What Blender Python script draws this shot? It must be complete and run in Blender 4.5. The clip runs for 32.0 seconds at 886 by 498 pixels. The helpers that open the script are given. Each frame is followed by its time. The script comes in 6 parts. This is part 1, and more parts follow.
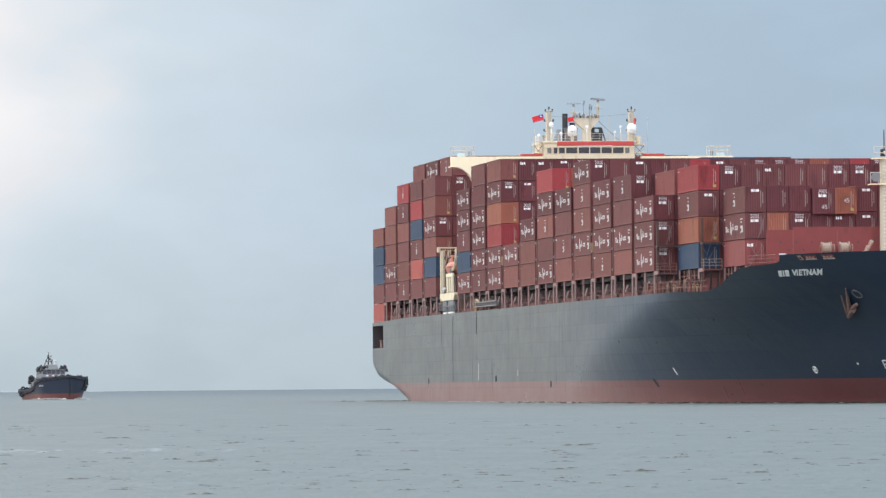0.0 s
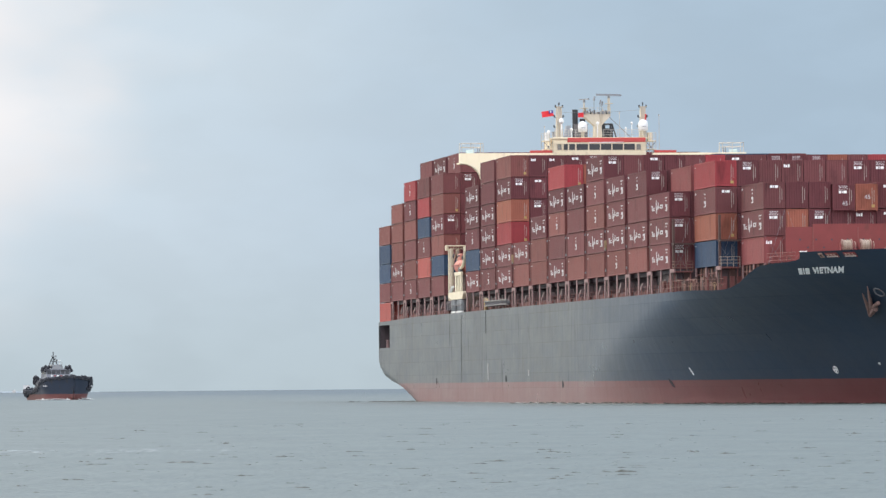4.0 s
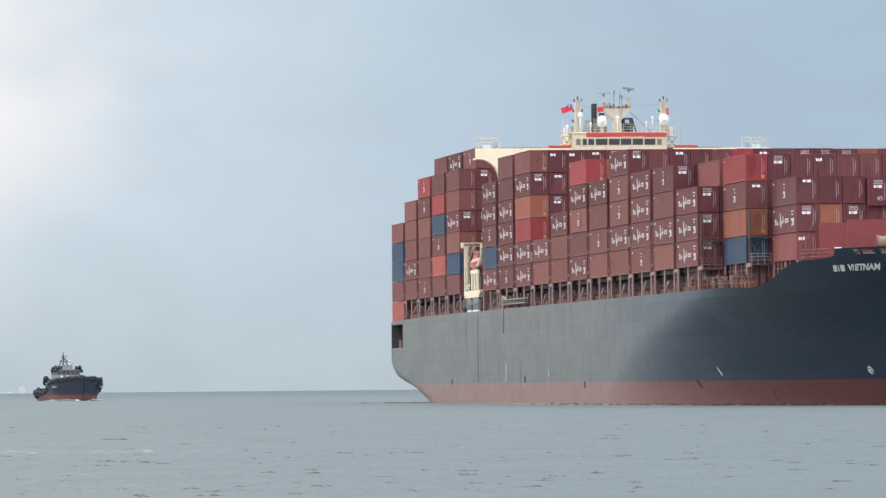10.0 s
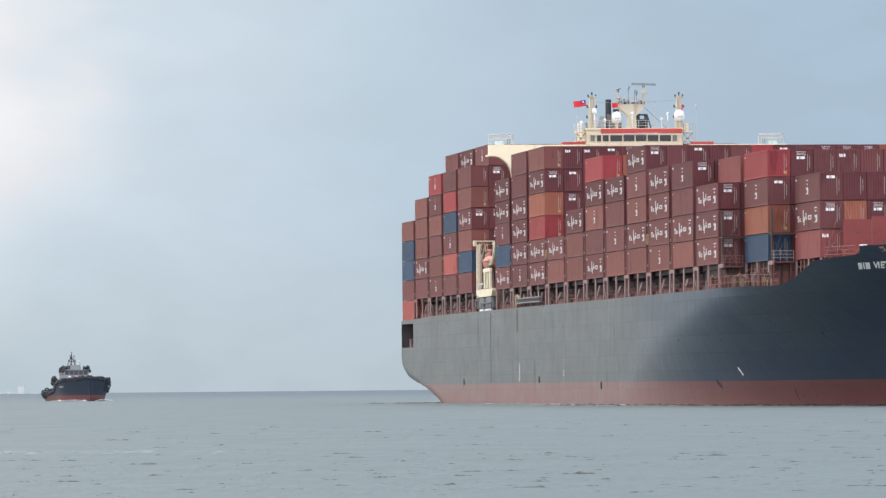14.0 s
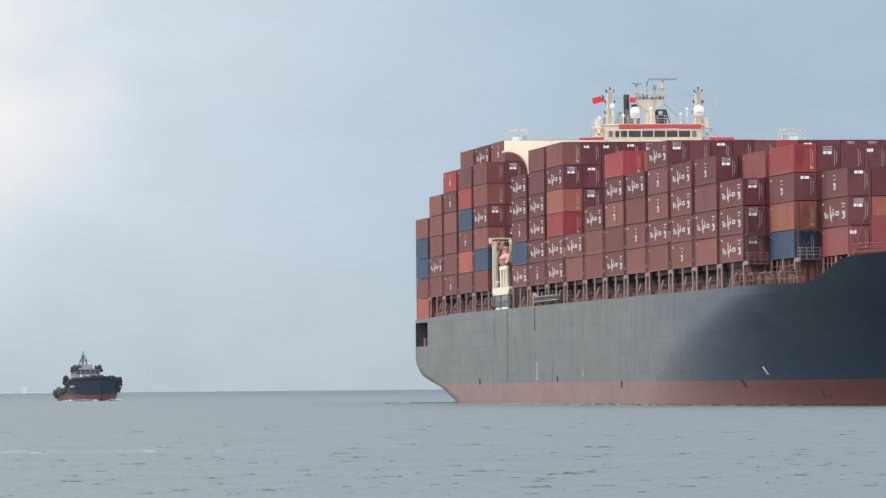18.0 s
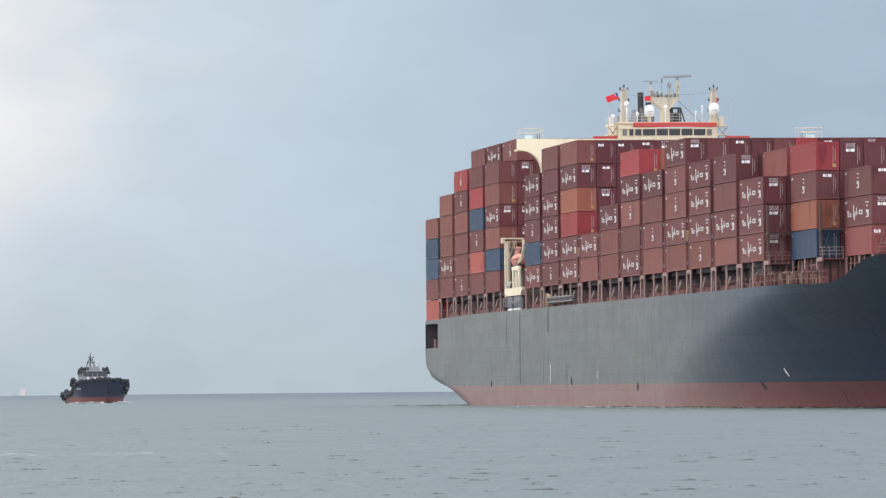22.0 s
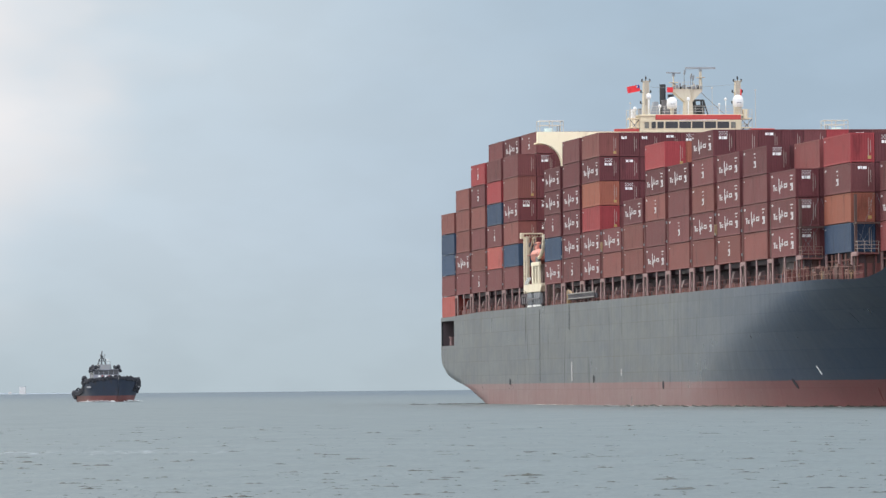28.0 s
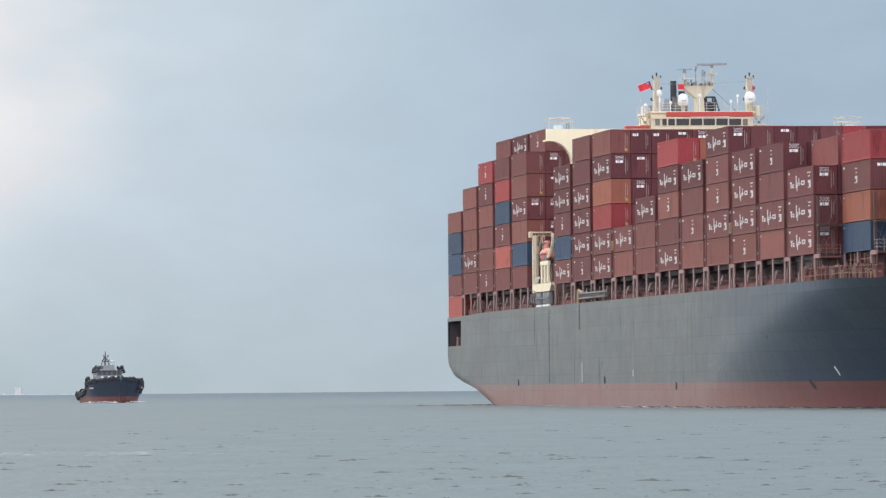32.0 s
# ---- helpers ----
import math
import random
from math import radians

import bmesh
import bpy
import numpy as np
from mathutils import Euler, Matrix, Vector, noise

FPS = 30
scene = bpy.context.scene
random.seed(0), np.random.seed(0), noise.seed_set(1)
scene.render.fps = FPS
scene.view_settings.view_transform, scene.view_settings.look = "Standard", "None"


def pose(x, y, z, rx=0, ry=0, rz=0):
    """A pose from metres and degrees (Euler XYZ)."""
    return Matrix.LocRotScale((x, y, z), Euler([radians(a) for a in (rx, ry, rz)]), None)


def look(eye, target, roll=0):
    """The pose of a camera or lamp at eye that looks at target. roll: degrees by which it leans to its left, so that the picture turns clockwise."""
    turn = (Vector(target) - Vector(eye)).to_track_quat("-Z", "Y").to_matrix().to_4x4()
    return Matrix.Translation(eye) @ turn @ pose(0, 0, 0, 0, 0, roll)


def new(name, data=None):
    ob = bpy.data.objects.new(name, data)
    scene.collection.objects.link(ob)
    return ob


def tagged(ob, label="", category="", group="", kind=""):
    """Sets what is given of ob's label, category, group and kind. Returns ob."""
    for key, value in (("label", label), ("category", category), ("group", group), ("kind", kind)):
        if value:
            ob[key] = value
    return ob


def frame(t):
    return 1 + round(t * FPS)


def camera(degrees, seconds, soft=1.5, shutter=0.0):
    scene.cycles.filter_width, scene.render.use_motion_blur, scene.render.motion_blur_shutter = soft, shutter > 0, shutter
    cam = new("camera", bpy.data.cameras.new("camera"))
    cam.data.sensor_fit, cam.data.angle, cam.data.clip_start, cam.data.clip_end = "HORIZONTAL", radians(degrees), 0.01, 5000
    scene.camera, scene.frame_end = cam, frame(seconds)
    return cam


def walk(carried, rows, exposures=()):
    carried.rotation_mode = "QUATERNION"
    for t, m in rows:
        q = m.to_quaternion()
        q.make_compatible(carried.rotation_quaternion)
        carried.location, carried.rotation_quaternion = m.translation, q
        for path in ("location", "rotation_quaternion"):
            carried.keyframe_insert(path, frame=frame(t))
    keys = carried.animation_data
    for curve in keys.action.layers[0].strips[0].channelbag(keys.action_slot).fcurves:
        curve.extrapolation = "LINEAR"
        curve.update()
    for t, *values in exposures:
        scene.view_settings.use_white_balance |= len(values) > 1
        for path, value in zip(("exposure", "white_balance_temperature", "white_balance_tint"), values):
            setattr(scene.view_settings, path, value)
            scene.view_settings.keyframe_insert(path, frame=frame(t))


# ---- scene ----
# ---- camera ----
EYE = Vector((0.0, 0.0, 2.316))
LEAN = -0.52
# seconds, degrees to the right of +Y, degrees above level
AIM = [
    (0, -0.095, 1.364), (0.5, -0.088, 1.368), (1, -0.072, 1.367), (1.5, -0.054, 1.366), (2, -0.052, 1.369),
    (2.5, -0.040, 1.360), (3, -0.029, 1.371), (3.5, -0.047, 1.367), (5.5, -0.034, 1.370), (6, -0.039, 1.370),
    (6.5, -0.024, 1.380), (7, -0.017, 1.372), (7.5, -0.004, 1.383), (8, -0.023, 1.372), (8.5, -0.023, 1.375),
    (9, -0.000, 1.382), (9.5, -0.007, 1.365), (10, -0.004, 1.376), (10.5, -0.018, 1.364), (11, -0.015, 1.371),
    (11.5, -0.012, 1.370), (12, -0.001, 1.373), (12.5, -0.002, 1.381), (13, -0.017, 1.377), (13.5, 0.001, 1.388),
    (14, 0.006, 1.379), (14.5, 0.021, 1.376), (16.5, -0.013, 1.383), (17, -0.012, 1.382), (17.5, 0.001, 1.385),
    (18, -0.023, 1.376), (18.5, -0.010, 1.385), (19, -0.036, 1.382), (19.5, -0.016, 1.387), (20, -0.003, 1.395),
    (20.5, -0.030, 1.387), (21, -0.000, 1.394), (21.5, -0.011, 1.407), (22, -0.011, 1.399), (22.5, -0.016, 1.396),
    (23, -0.018, 1.385), (23.5, -0.023, 1.382), (24, -0.017, 1.384), (24.5, 0.005, 1.387), (25, -0.005, 1.399),
    (25.5, -0.017, 1.382), (27.5, -0.020, 1.398), (28, -0.006, 1.384), (28.5, -0.034, 1.378), (29, -0.034, 1.372),
    (29.5, -0.026, 1.380), (30, -0.030, 1.395), (30.5, -0.017, 1.381), (31, -0.029, 1.384), (31.5, -0.031, 1.375),
    (32, 0.038, 1.394),
]


def aim(yaw, pitch):
    way = Vector((math.sin(radians(yaw)) * math.cos(radians(pitch)), math.cos(radians(yaw)) * math.cos(radians(pitch)), math.sin(radians(pitch))))
    return look(EYE, EYE + way * 1000, LEAN)


cam = camera(8.875, 32.0, soft=1.4)
walk(cam, [(t, aim(yaw, pitch)) for t, yaw, pitch in AIM], [(0.0, 0.0), (10.0, 0.0), (20.0, -0.04), (32.0, -0.10)])

# ---- courses of the two vessels ----
SHIP_TURN = 8.33 - 90.0
TUG_TURN = 18.0 - 90.0


def ship_at(t):
    s = 2.934 * (t - 16) - 0.0233 * (t - 16) ** 2 / 2
    return Vector((30.08 + s * 0.1449, 598.63 - s * 0.9895, 0.0))


def tug_at(t):
    return Vector((-85.9 + 0.735 * t - 0.0031 * t * t, 1224.0 - 2.95 * t, 0.0))


SHIP_ROWS = [(t, Matrix.Translation(ship_at(t)) @ pose(0, 0, 0, 0, 0, SHIP_TURN)) for t in (0, 8, 16, 24, 32)]
TUG_ROWS = [(t, Matrix.Translation(tug_at(t)) @ pose(0, 0, 0, 0, 0, TUG_TURN - t * 0.18)) for t in (0, 8, 16, 24, 32)]

# ---- world and sun ----
SUN_AZ, SUN_EL = -48.0, 38.0
sun_way = Vector((math.sin(radians(SUN_AZ)) * math.cos(radians(SUN_EL)), math.cos(radians(SUN_AZ)) * math.cos(radians(SUN_EL)), math.sin(radians(SUN_EL))))


def make_world():
    world = bpy.data.worlds.new("sky")
    scene.world = world
    world.use_nodes = True
    nt = world.node_tree
    n, l = nt.nodes, nt.links
    n.clear()
    out, bg = n.new("ShaderNodeOutputWorld"), n.new("ShaderNodeBackground")
    sky = n.new("ShaderNodeTexSky")
    sky.sky_type, sky.sun_disc = "NISHITA", False
    sky.sun_elevation, sky.sun_rotation = radians(SUN_EL), radians(SUN_AZ)
    sky.air_density, sky.dust_density = 1.0, 3.0
    dim = n.new("ShaderNodeMix")
    dim.data_type, dim.blend_type = "RGBA", "MULTIPLY"
    dim.inputs["Factor"].default_value = 1.0
    l.new(sky.outputs[0], dim.inputs["A"])
    dim.inputs["B"].default_value = (0.09, 0.09, 0.09, 1)
    co = n.new("ShaderNodeTexCoord")
    sep = n.new("ShaderNodeSeparateXYZ")
    l.new(co.outputs["Generated"], sep.inputs[0])

    def maths(op, a, b=None, c=None):
        m = n.new("ShaderNodeMath")
        m.operation = op
        for i, v in enumerate((a, b, c)):
            if v is None:
                continue
            if isinstance(v, (int, float)):
                m.inputs[i].default_value = v
            else:
                l.new(v, m.inputs[i])
        return m.outputs[0]

    def ramp(value, lo, hi):
        r = n.new("ShaderNodeMapRange")
        r.interpolation_type = "SMOOTHSTEP"
        l.new(value, r.inputs["Value"])
        r.inputs["From Min"].default_value, r.inputs["From Max"].default_value = lo, hi
        return r.outputs[0]

    def mix(f, a, b):
        m = n.new("ShaderNodeMix")
        m.data_type = "RGBA"
        l.new(f, m.inputs["Factor"])
        for k, v in (("A", a), ("B", b)):
            if isinstance(v, tuple):
                m.inputs[k].default_value = (*v, 1)
            else:
                l.new(v, m.inputs[k])
        return m.outputs["Result"]

    def cloud(scale, stretch, detail):
        mp = n.new("ShaderNodeMapping")
        mp.inputs["Scale"].default_value = (scale, scale, scale * stretch)
        l.new(co.outputs["Generated"], mp.inputs["Vector"])
        t = n.new("ShaderNodeTexNoise")
        t.inputs["Scale"].default_value, t.inputs["Detail"].default_value = 1.0, detail
        l.new(mp.outputs[0], t.inputs["Vector"])
        return t.outputs["Fac"]

    big = cloud(13.0, 2.2, 3.0)
    fine = cloud(46.0, 2.0, 4.0)
    # how far towards the veiled sun, and how high
    side = maths("MULTIPLY_ADD", maths("SUBTRACT", big, 0.5), 0.07, sep.outputs["X"])
    side = maths("MULTIPLY_ADD", maths("SUBTRACT", fine, 0.5), 0.03, side)
    high = sep.outputs["Z"]
    veil = mix(ramp(side, 0.068, -0.088), SKY_RIGHT, SKY_LEFT)
    low = mix(ramp(high, 0.034, -0.002), veil, SKY_LOW)
    low = mix(ramp(sep.outputs["X"], -0.10, -0.36), low, SKY_FARLEFT)
    low = mix(ramp(sep.outputs["Y"], -0.15, -0.95), low, SKY_BACK)
    dx = maths("MULTIPLY", maths("ADD", side, 0.098), 1.0)
    dz = maths("MULTIPLY", maths("SUBTRACT", high, 0.060), 0.80)
    dist = maths("SQRT", maths("ADD", maths("MULTIPLY", dx, dx), maths("MULTIPLY", dz, dz)))
    bright = mix(ramp(dist, 0.048, 0.008), low, SKY_GLOW)
    # broad veil of light round the hidden sun
    dot = n.new("ShaderNodeVectorMath")
    dot.operation = "DOT_PRODUCT"
    l.new(co.outputs["Generated"], dot.inputs[0])
    dot.inputs[1].default_value = sun_way
    sunward = mix(ramp(dot.outputs["Value"], 0.76, 0.98), bright, SKY_SUNWARD)
    over = mix(ramp(high, 0.22, 0.85), sunward, SKY_OVER)
    shade = mix(ramp(fine, 0.62, 0.36), over, (0.0, 0.0, 0.0))
    soft = n.new("ShaderNodeMix")
    soft.data_type = "RGBA"
    soft.inputs["Factor"].default_value = 0.045
    l.new(over, soft.inputs["A"])
    l.new(shade, soft.inputs["B"])
    both = n.new("ShaderNodeMix")
    both.data_type = "RGBA"
    both.inputs["Factor"].default_value = 0.9
    l.new(dim.outputs["Result"], both.inputs["A"])
    l.new(soft.outputs["Result"], both.inputs["B"])
    l.new(both.outputs["Result"], bg.inputs["Color"])
    bg.inputs["Strength"].default_value = 1.0
    l.new(bg.outputs[0], out.inputs[0])


SKY_RIGHT = (0.425, 0.562, 0.705)
SKY_LEFT = (0.668, 0.782, 0.885)
SKY_LOW = (0.535, 0.642, 0.712)
SKY_BACK = (2.5, 2.6, 2.82)
SKY_GLOW = (1.03, 1.0, 1.015)
SKY_OVER = (2.30, 2.38, 2.60)
SKY_SUNWARD = (4.4, 4.05, 3.45)
SKY_FARLEFT = (0.87, 0.915, 0.905)
make_world()
sun = new("sun", bpy.data.lights.new("sun", "SUN"))
sun.data.energy, sun.data.angle, sun.data.color = 1.1, radians(14), (1.0, 0.95, 0.88)
sun.matrix_world = look(sun_way * 100, (0, 0, 0))


# ---- materials ----
def material(name, colour, rough=0.5, metal=0.0, vary=0.15, size=1.0, fine=8.0, bump=0.0, stain=None, streak=1.0, spread=0.0, spec=0.5, ior=1.5):
    """Painted or raw surface: broad patches, fine grain, optional stains that may run downward, and a shift from object to object."""
    m = bpy.data.materials.new(name)
    m.use_nodes = True
    nt = m.node_tree
    n, l = nt.nodes, nt.links
    b = n["Principled BSDF"]
    b.inputs["Metallic"].default_value = metal
    b.inputs["Specular IOR Level"].default_value = spec
    b.inputs["IOR"].default_value = ior
    co = n.new("ShaderNodeTexCoord")
    info = n.new("ShaderNodeObjectInfo")
    shift = n.new("ShaderNodeVectorMath")
    shift.operation = "ADD"
    far = n.new("ShaderNodeMath")
    far.operation = "MULTIPLY"
    far.inputs[1].default_value = 60.0
    l.new(info.outputs["Random"], far.inputs[0])
    l.new(co.outputs["Object"], shift.inputs[0])
    l.new(far.outputs[0], shift.inputs[1])

    def noise_at(scale, detail, squash=1.0):
        mp = n.new("ShaderNodeMapping")
        mp.inputs["Scale"].default_value = (scale, scale, scale * squash)
        l.new(shift.outputs[0], mp.inputs["Vector"])
        t = n.new("ShaderNodeTexNoise")
        t.inputs["Scale"].default_value, t.inputs["Detail"].default_value, t.inputs["Roughness"].default_value = 1.0, detail, 0.6
        l.new(mp.outputs[0], t.inputs["Vector"])
        return t.outputs["Fac"]

    broad, grain = noise_at(1.0 / size, 4.0, 1.0), noise_at(fine, 3.0)
    col = n.new("ShaderNodeMix")
    col.data_type = "RGBA"
    col.inputs["A"].default_value = (*[c * (1 - vary) for c in colour], 1)
    col.inputs["B"].default_value = (*[min(1, c * (1 + vary)) for c in colour], 1)
    blend = n.new("ShaderNodeMath")
    blend.operation = "MULTIPLY_ADD"
    blend.inputs[1].default_value = 0.35
    l.new(grain, blend.inputs[0])
    half = n.new("ShaderNodeMath")
    half.operation = "MULTIPLY"
    half.inputs[1].default_value = 0.65
    l.new(broad, half.inputs[0])
    l.new(half.outputs[0], blend.inputs[2])
    l.new(blend.outputs[0], col.inputs["Factor"])
    last = col.outputs["Result"]
    if stain:
        r = n.new("ShaderNodeMapRange")
        r.inputs["From Min"].default_value, r.inputs["From Max"].default_value = 0.56, 0.74
        l.new(noise_at(1.3 / size, 5.0, 1.0 / streak), r.inputs["Value"])
        st = n.new("ShaderNodeMix")
        st.data_type = "RGBA"
        l.new(r.outputs[0], st.inputs["Factor"])
        l.new(last, st.inputs["A"])
        st.inputs["B"].default_value = (*stain, 1)
        last = st.outputs["Result"]
    if spread:
        hsv = n.new("ShaderNodeHueSaturation")
        v = n.new("ShaderNodeMapRange")
        v.inputs["To Min"].default_value, v.inputs["To Max"].default_value = 1 - spread, 1 + spread
        l.new(info.outputs["Random"], v.inputs["Value"])
        l.new(v.outputs[0], hsv.inputs["Value"])
        l.new(last, hsv.inputs["Color"])
        last = hsv.outputs["Color"]
    l.new(last, b.inputs["Base Color"])
    rr = n.new("ShaderNodeMapRange")
    rr.inputs["To Min"].default_value, rr.inputs["To Max"].default_value = max(0.02, rough - 0.1), min(1, rough + 0.1)
    l.new(broad, rr.inputs["Value"])
    l.new(rr.outputs[0], b.inputs["Roughness"])
    if bump:
        bp = n.new("ShaderNodeBump")
        bp.inputs["Strength"].default_value, bp.inputs["Distance"].default_value = 0.6, bump
        l.new(grain, bp.inputs["Height"])
        l.new(bp.outputs[0], b.inputs["Normal"])
    return m


def sea_material():
    m = bpy.data.materials.new("sea_water")
    m.use_nodes = True
    nt = m.node_tree
    n, l = nt.nodes, nt.links
    b = n["Principled BSDF"]
    b.inputs["Roughness"].default_value = 0.46
    b.inputs["IOR"].default_value = 1.33
    co = n.new("ShaderNodeTexCoord")

    def noise_at(sx, sy, detail, rough=0.55):
        mp = n.new("ShaderNodeMapping")
        mp.inputs["Scale"].default_value = (sx, sy, 1)
        mp.inputs["Rotation"].default_value = (0, 0, radians(12))
        l.new(co.outputs["Object"], mp.inputs["Vector"])
        t = n.new("ShaderNodeTexNoise")
        t.inputs["Scale"].default_value, t.inputs["Detail"].default_value, t.inputs["Roughness"].default_value = 1.0, detail, rough
        l.new(mp.outputs[0], t.inputs["Vector"])
        return t.outputs["Fac"]

    swell, chop, patch, lane = noise_at(0.06, 0.05, 2.0), noise_at(1.1, 0.5, 5.0, 0.62), noise_at(0.02, 0.012, 3.0), noise_at(0.22, 0.11, 6.0, 0.65)
    add = n.new("ShaderNodeMath")
    add.operation = "MULTIPLY_ADD"
    add.inputs[1].default_value = 2.0
    l.new(swell, add.inputs[0])
    l.new(chop, add.inputs[2])
    bp = n.new("ShaderNodeBump")
    bp.inputs["Strength"].default_value, bp.inputs["Distance"].default_value = 0.6, 0.35
    l.new(add.outputs[0], bp.inputs["Height"])
    l.new(bp.outputs[0], b.inputs["Normal"])
    # wind lanes: some water more ruffled than the rest, far water a little less
    sep = n.new("ShaderNodeSeparateXYZ")
    l.new(co.outputs["Object"], sep.inputs[0])
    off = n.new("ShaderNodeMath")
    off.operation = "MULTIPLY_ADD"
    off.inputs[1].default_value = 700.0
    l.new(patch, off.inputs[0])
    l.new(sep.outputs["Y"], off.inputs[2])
    far_water = n.new("ShaderNodeMapRange")
    far_water.inputs["From Min"].default_value, far_water.inputs["From Max"].default_value = 1300.0, 2600.0
    l.new(off.outputs[0], far_water.inputs["Value"])
    rg = n.new("ShaderNodeMapRange")
    rg.inputs["From Min"].default_value, rg.inputs["From Max"].default_value = 0.3, 0.7
    rg.inputs["To Min"].default_value, rg.inputs["To Max"].default_value = 0.425, 0.49
    l.new(lane, rg.inputs["Value"])
    rg2 = n.new("ShaderNodeMath")
    rg2.operation = "MULTIPLY_ADD"
    rg2.inputs[1].default_value = -0.04
    l.new(far_water.outputs[0], rg2.inputs[0])
    l.new(rg.outputs[0], rg2.inputs[2])
    l.new(rg2.outputs[0], b.inputs["Roughness"])
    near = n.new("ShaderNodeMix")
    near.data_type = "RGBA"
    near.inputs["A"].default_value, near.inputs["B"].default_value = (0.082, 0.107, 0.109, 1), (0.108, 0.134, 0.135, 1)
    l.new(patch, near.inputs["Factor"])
    # the shade of distant wave faces is put into the far water's colour
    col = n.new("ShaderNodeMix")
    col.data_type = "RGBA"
    l.new(far_water.outputs[0], col.inputs["Factor"])
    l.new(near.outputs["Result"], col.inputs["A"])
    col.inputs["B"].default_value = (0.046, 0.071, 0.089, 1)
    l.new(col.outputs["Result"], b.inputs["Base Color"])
    return m


def hull_paint(name, colour, rough, dirt, sheen_tone):
    """Old ship's paint over welded plates: each plate a little different in gloss, with vertical runs."""
    m = bpy.data.materials.new(name)
    m.use_nodes = True
    nt = m.node_tree
    n, l = nt.nodes, nt.links
    b = n["Principled BSDF"]
    co = n.new("ShaderNodeTexCoord")
    sep, com = n.new("ShaderNodeSeparateXYZ"), n.new("ShaderNodeCombineXYZ")
    l.new(co.outputs["Object"], sep.inputs[0])
    l.new(sep.outputs["X"], com.inputs["X"])
    l.new(sep.outputs["Z"], com.inputs["Y"])
    br = n.new("ShaderNodeTexBrick")
    br.inputs["Color1"].default_value, br.inputs["Color2"].default_value, br.inputs["Mortar"].default_value = (0.44, 0.44, 0.44, 1), (0.56, 0.56, 0.56, 1), (0.62, 0.62, 0.62, 1)
    br.inputs["Scale"].default_value, br.inputs["Mortar Size"].default_value, br.inputs["Brick Width"].default_value, br.inputs["Row Height"].default_value = 1.0, 0.05, 12.0, 1.9
    l.new(com.outputs[0], br.inputs["Vector"])

    def noise_at(sx, sy, detail):
        mp = n.new("ShaderNodeMapping")
        mp.inputs["Scale"].default_value = (sx, sy, 1)
        l.new(com.outputs[0], mp.inputs["Vector"])
        t = n.new("ShaderNodeTexNoise")
        t.inputs["Scale"].default_value, t.inputs["Detail"].default_value, t.inputs["Roughness"].default_value = 1.0, detail, 0.65
        l.new(mp.outputs[0], t.inputs["Vector"])
        return t.outputs["Fac"]

    def mix(f, a, c):
        x = n.new("ShaderNodeMix")
        x.data_type = "RGBA"
        if isinstance(f, float):
            x.inputs["Factor"].default_value = f
        else:
            l.new(f, x.inputs["Factor"])
        for k, v in (("A", a), ("B", c)):
            if isinstance(v, tuple):
                x.inputs[k].default_value = (*v, 1)
            else:
                l.new(v, x.inputs[k])
        return x.outputs["Result"]

    def ramp(v, lo, hi, a=0.0, c=1.0):
        r = n.new("ShaderNodeMapRange")
        l.new(v, r.inputs["Value"])
        for k, q in (("From Min", lo), ("From Max", hi), ("To Min", a), ("To Max", c)):
            r.inputs[k].default_value = q
        return r.outputs[0]

    # specular level falls forward, to dim reflections on the bow
    l.new(ramp(sep.outputs["X"], -40.0, 0.0, 0.40, 0.17), b.inputs["Specular IOR Level"])
    runs, cloud, grit, thin = noise_at(0.9, 0.13, 6.0), noise_at(0.06, 0.16, 5.0), noise_at(2.5, 2.0, 4.0), noise_at(0.55, 0.07, 6.0)
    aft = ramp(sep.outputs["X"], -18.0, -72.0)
    wet = ramp(sep.outputs["X"], -10.0, -90.0, 0.12, 1.0)

    def times(a, c):
        x = n.new("ShaderNodeMath")
        x.operation = "MULTIPLY"
        for k, v in enumerate((a, c)):
            if isinstance(v, float):
                x.inputs[k].default_value = v
            else:
                l.new(v, x.inputs[k])
        return x.outputs[0]

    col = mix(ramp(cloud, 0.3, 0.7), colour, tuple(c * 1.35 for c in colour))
    # paler grey along the flat side: sky sheen put into the paint colour
    col = mix(times(aft, ramp(noise_at(0.25, 0.4, 5.0), 0.3, 0.7, 0.2, 0.8)), col, sheen_tone)
    col = mix(times(aft, ramp(br.outputs["Color"], 0.44, 0.62, 0.0, 0.22)), col, tuple(c * 1.5 for c in sheen_tone))
    # grimy laps between the strakes
    col = mix(times(times(aft, br.outputs["Fac"]), ramp(noise_at(0.05, 0.3, 3.0), 0.4, 0.62, 0.0, 0.7)), col, dirt)
    # lighter colour mixed in towards the bow, making up for dimmed reflections
    col = mix(times(ramp(sep.outputs["X"], 5.0, 45.0), ramp(noise_at(0.3, 0.3, 5.0), 0.25, 0.75, 0.07, 0.20)), col, tuple(0.5 * c + 0.07 for c in sheen_tone))
    col = mix(times(wet, ramp(runs, 0.60, 0.70, 0.0, 0.8)), col, dirt)
    col = mix(times(aft, ramp(thin, 0.63, 0.74, 0.0, 0.8)), col, tuple(c * 0.35 for c in dirt))
    # runs that start at the deck edge
    col = mix(times(times(aft, ramp(sep.outputs["Z"], 6.5, 12.0)), ramp(noise_at(0.42, 0.055, 7.0), 0.57, 0.66, 0.0, 0.85)), col, tuple(c * 0.4 for c in dirt))
    col = mix(times(wet, ramp(grit, 0.66, 0.8, 0.0, 0.5)), col, dirt)
    l.new(col, b.inputs["Base Color"])
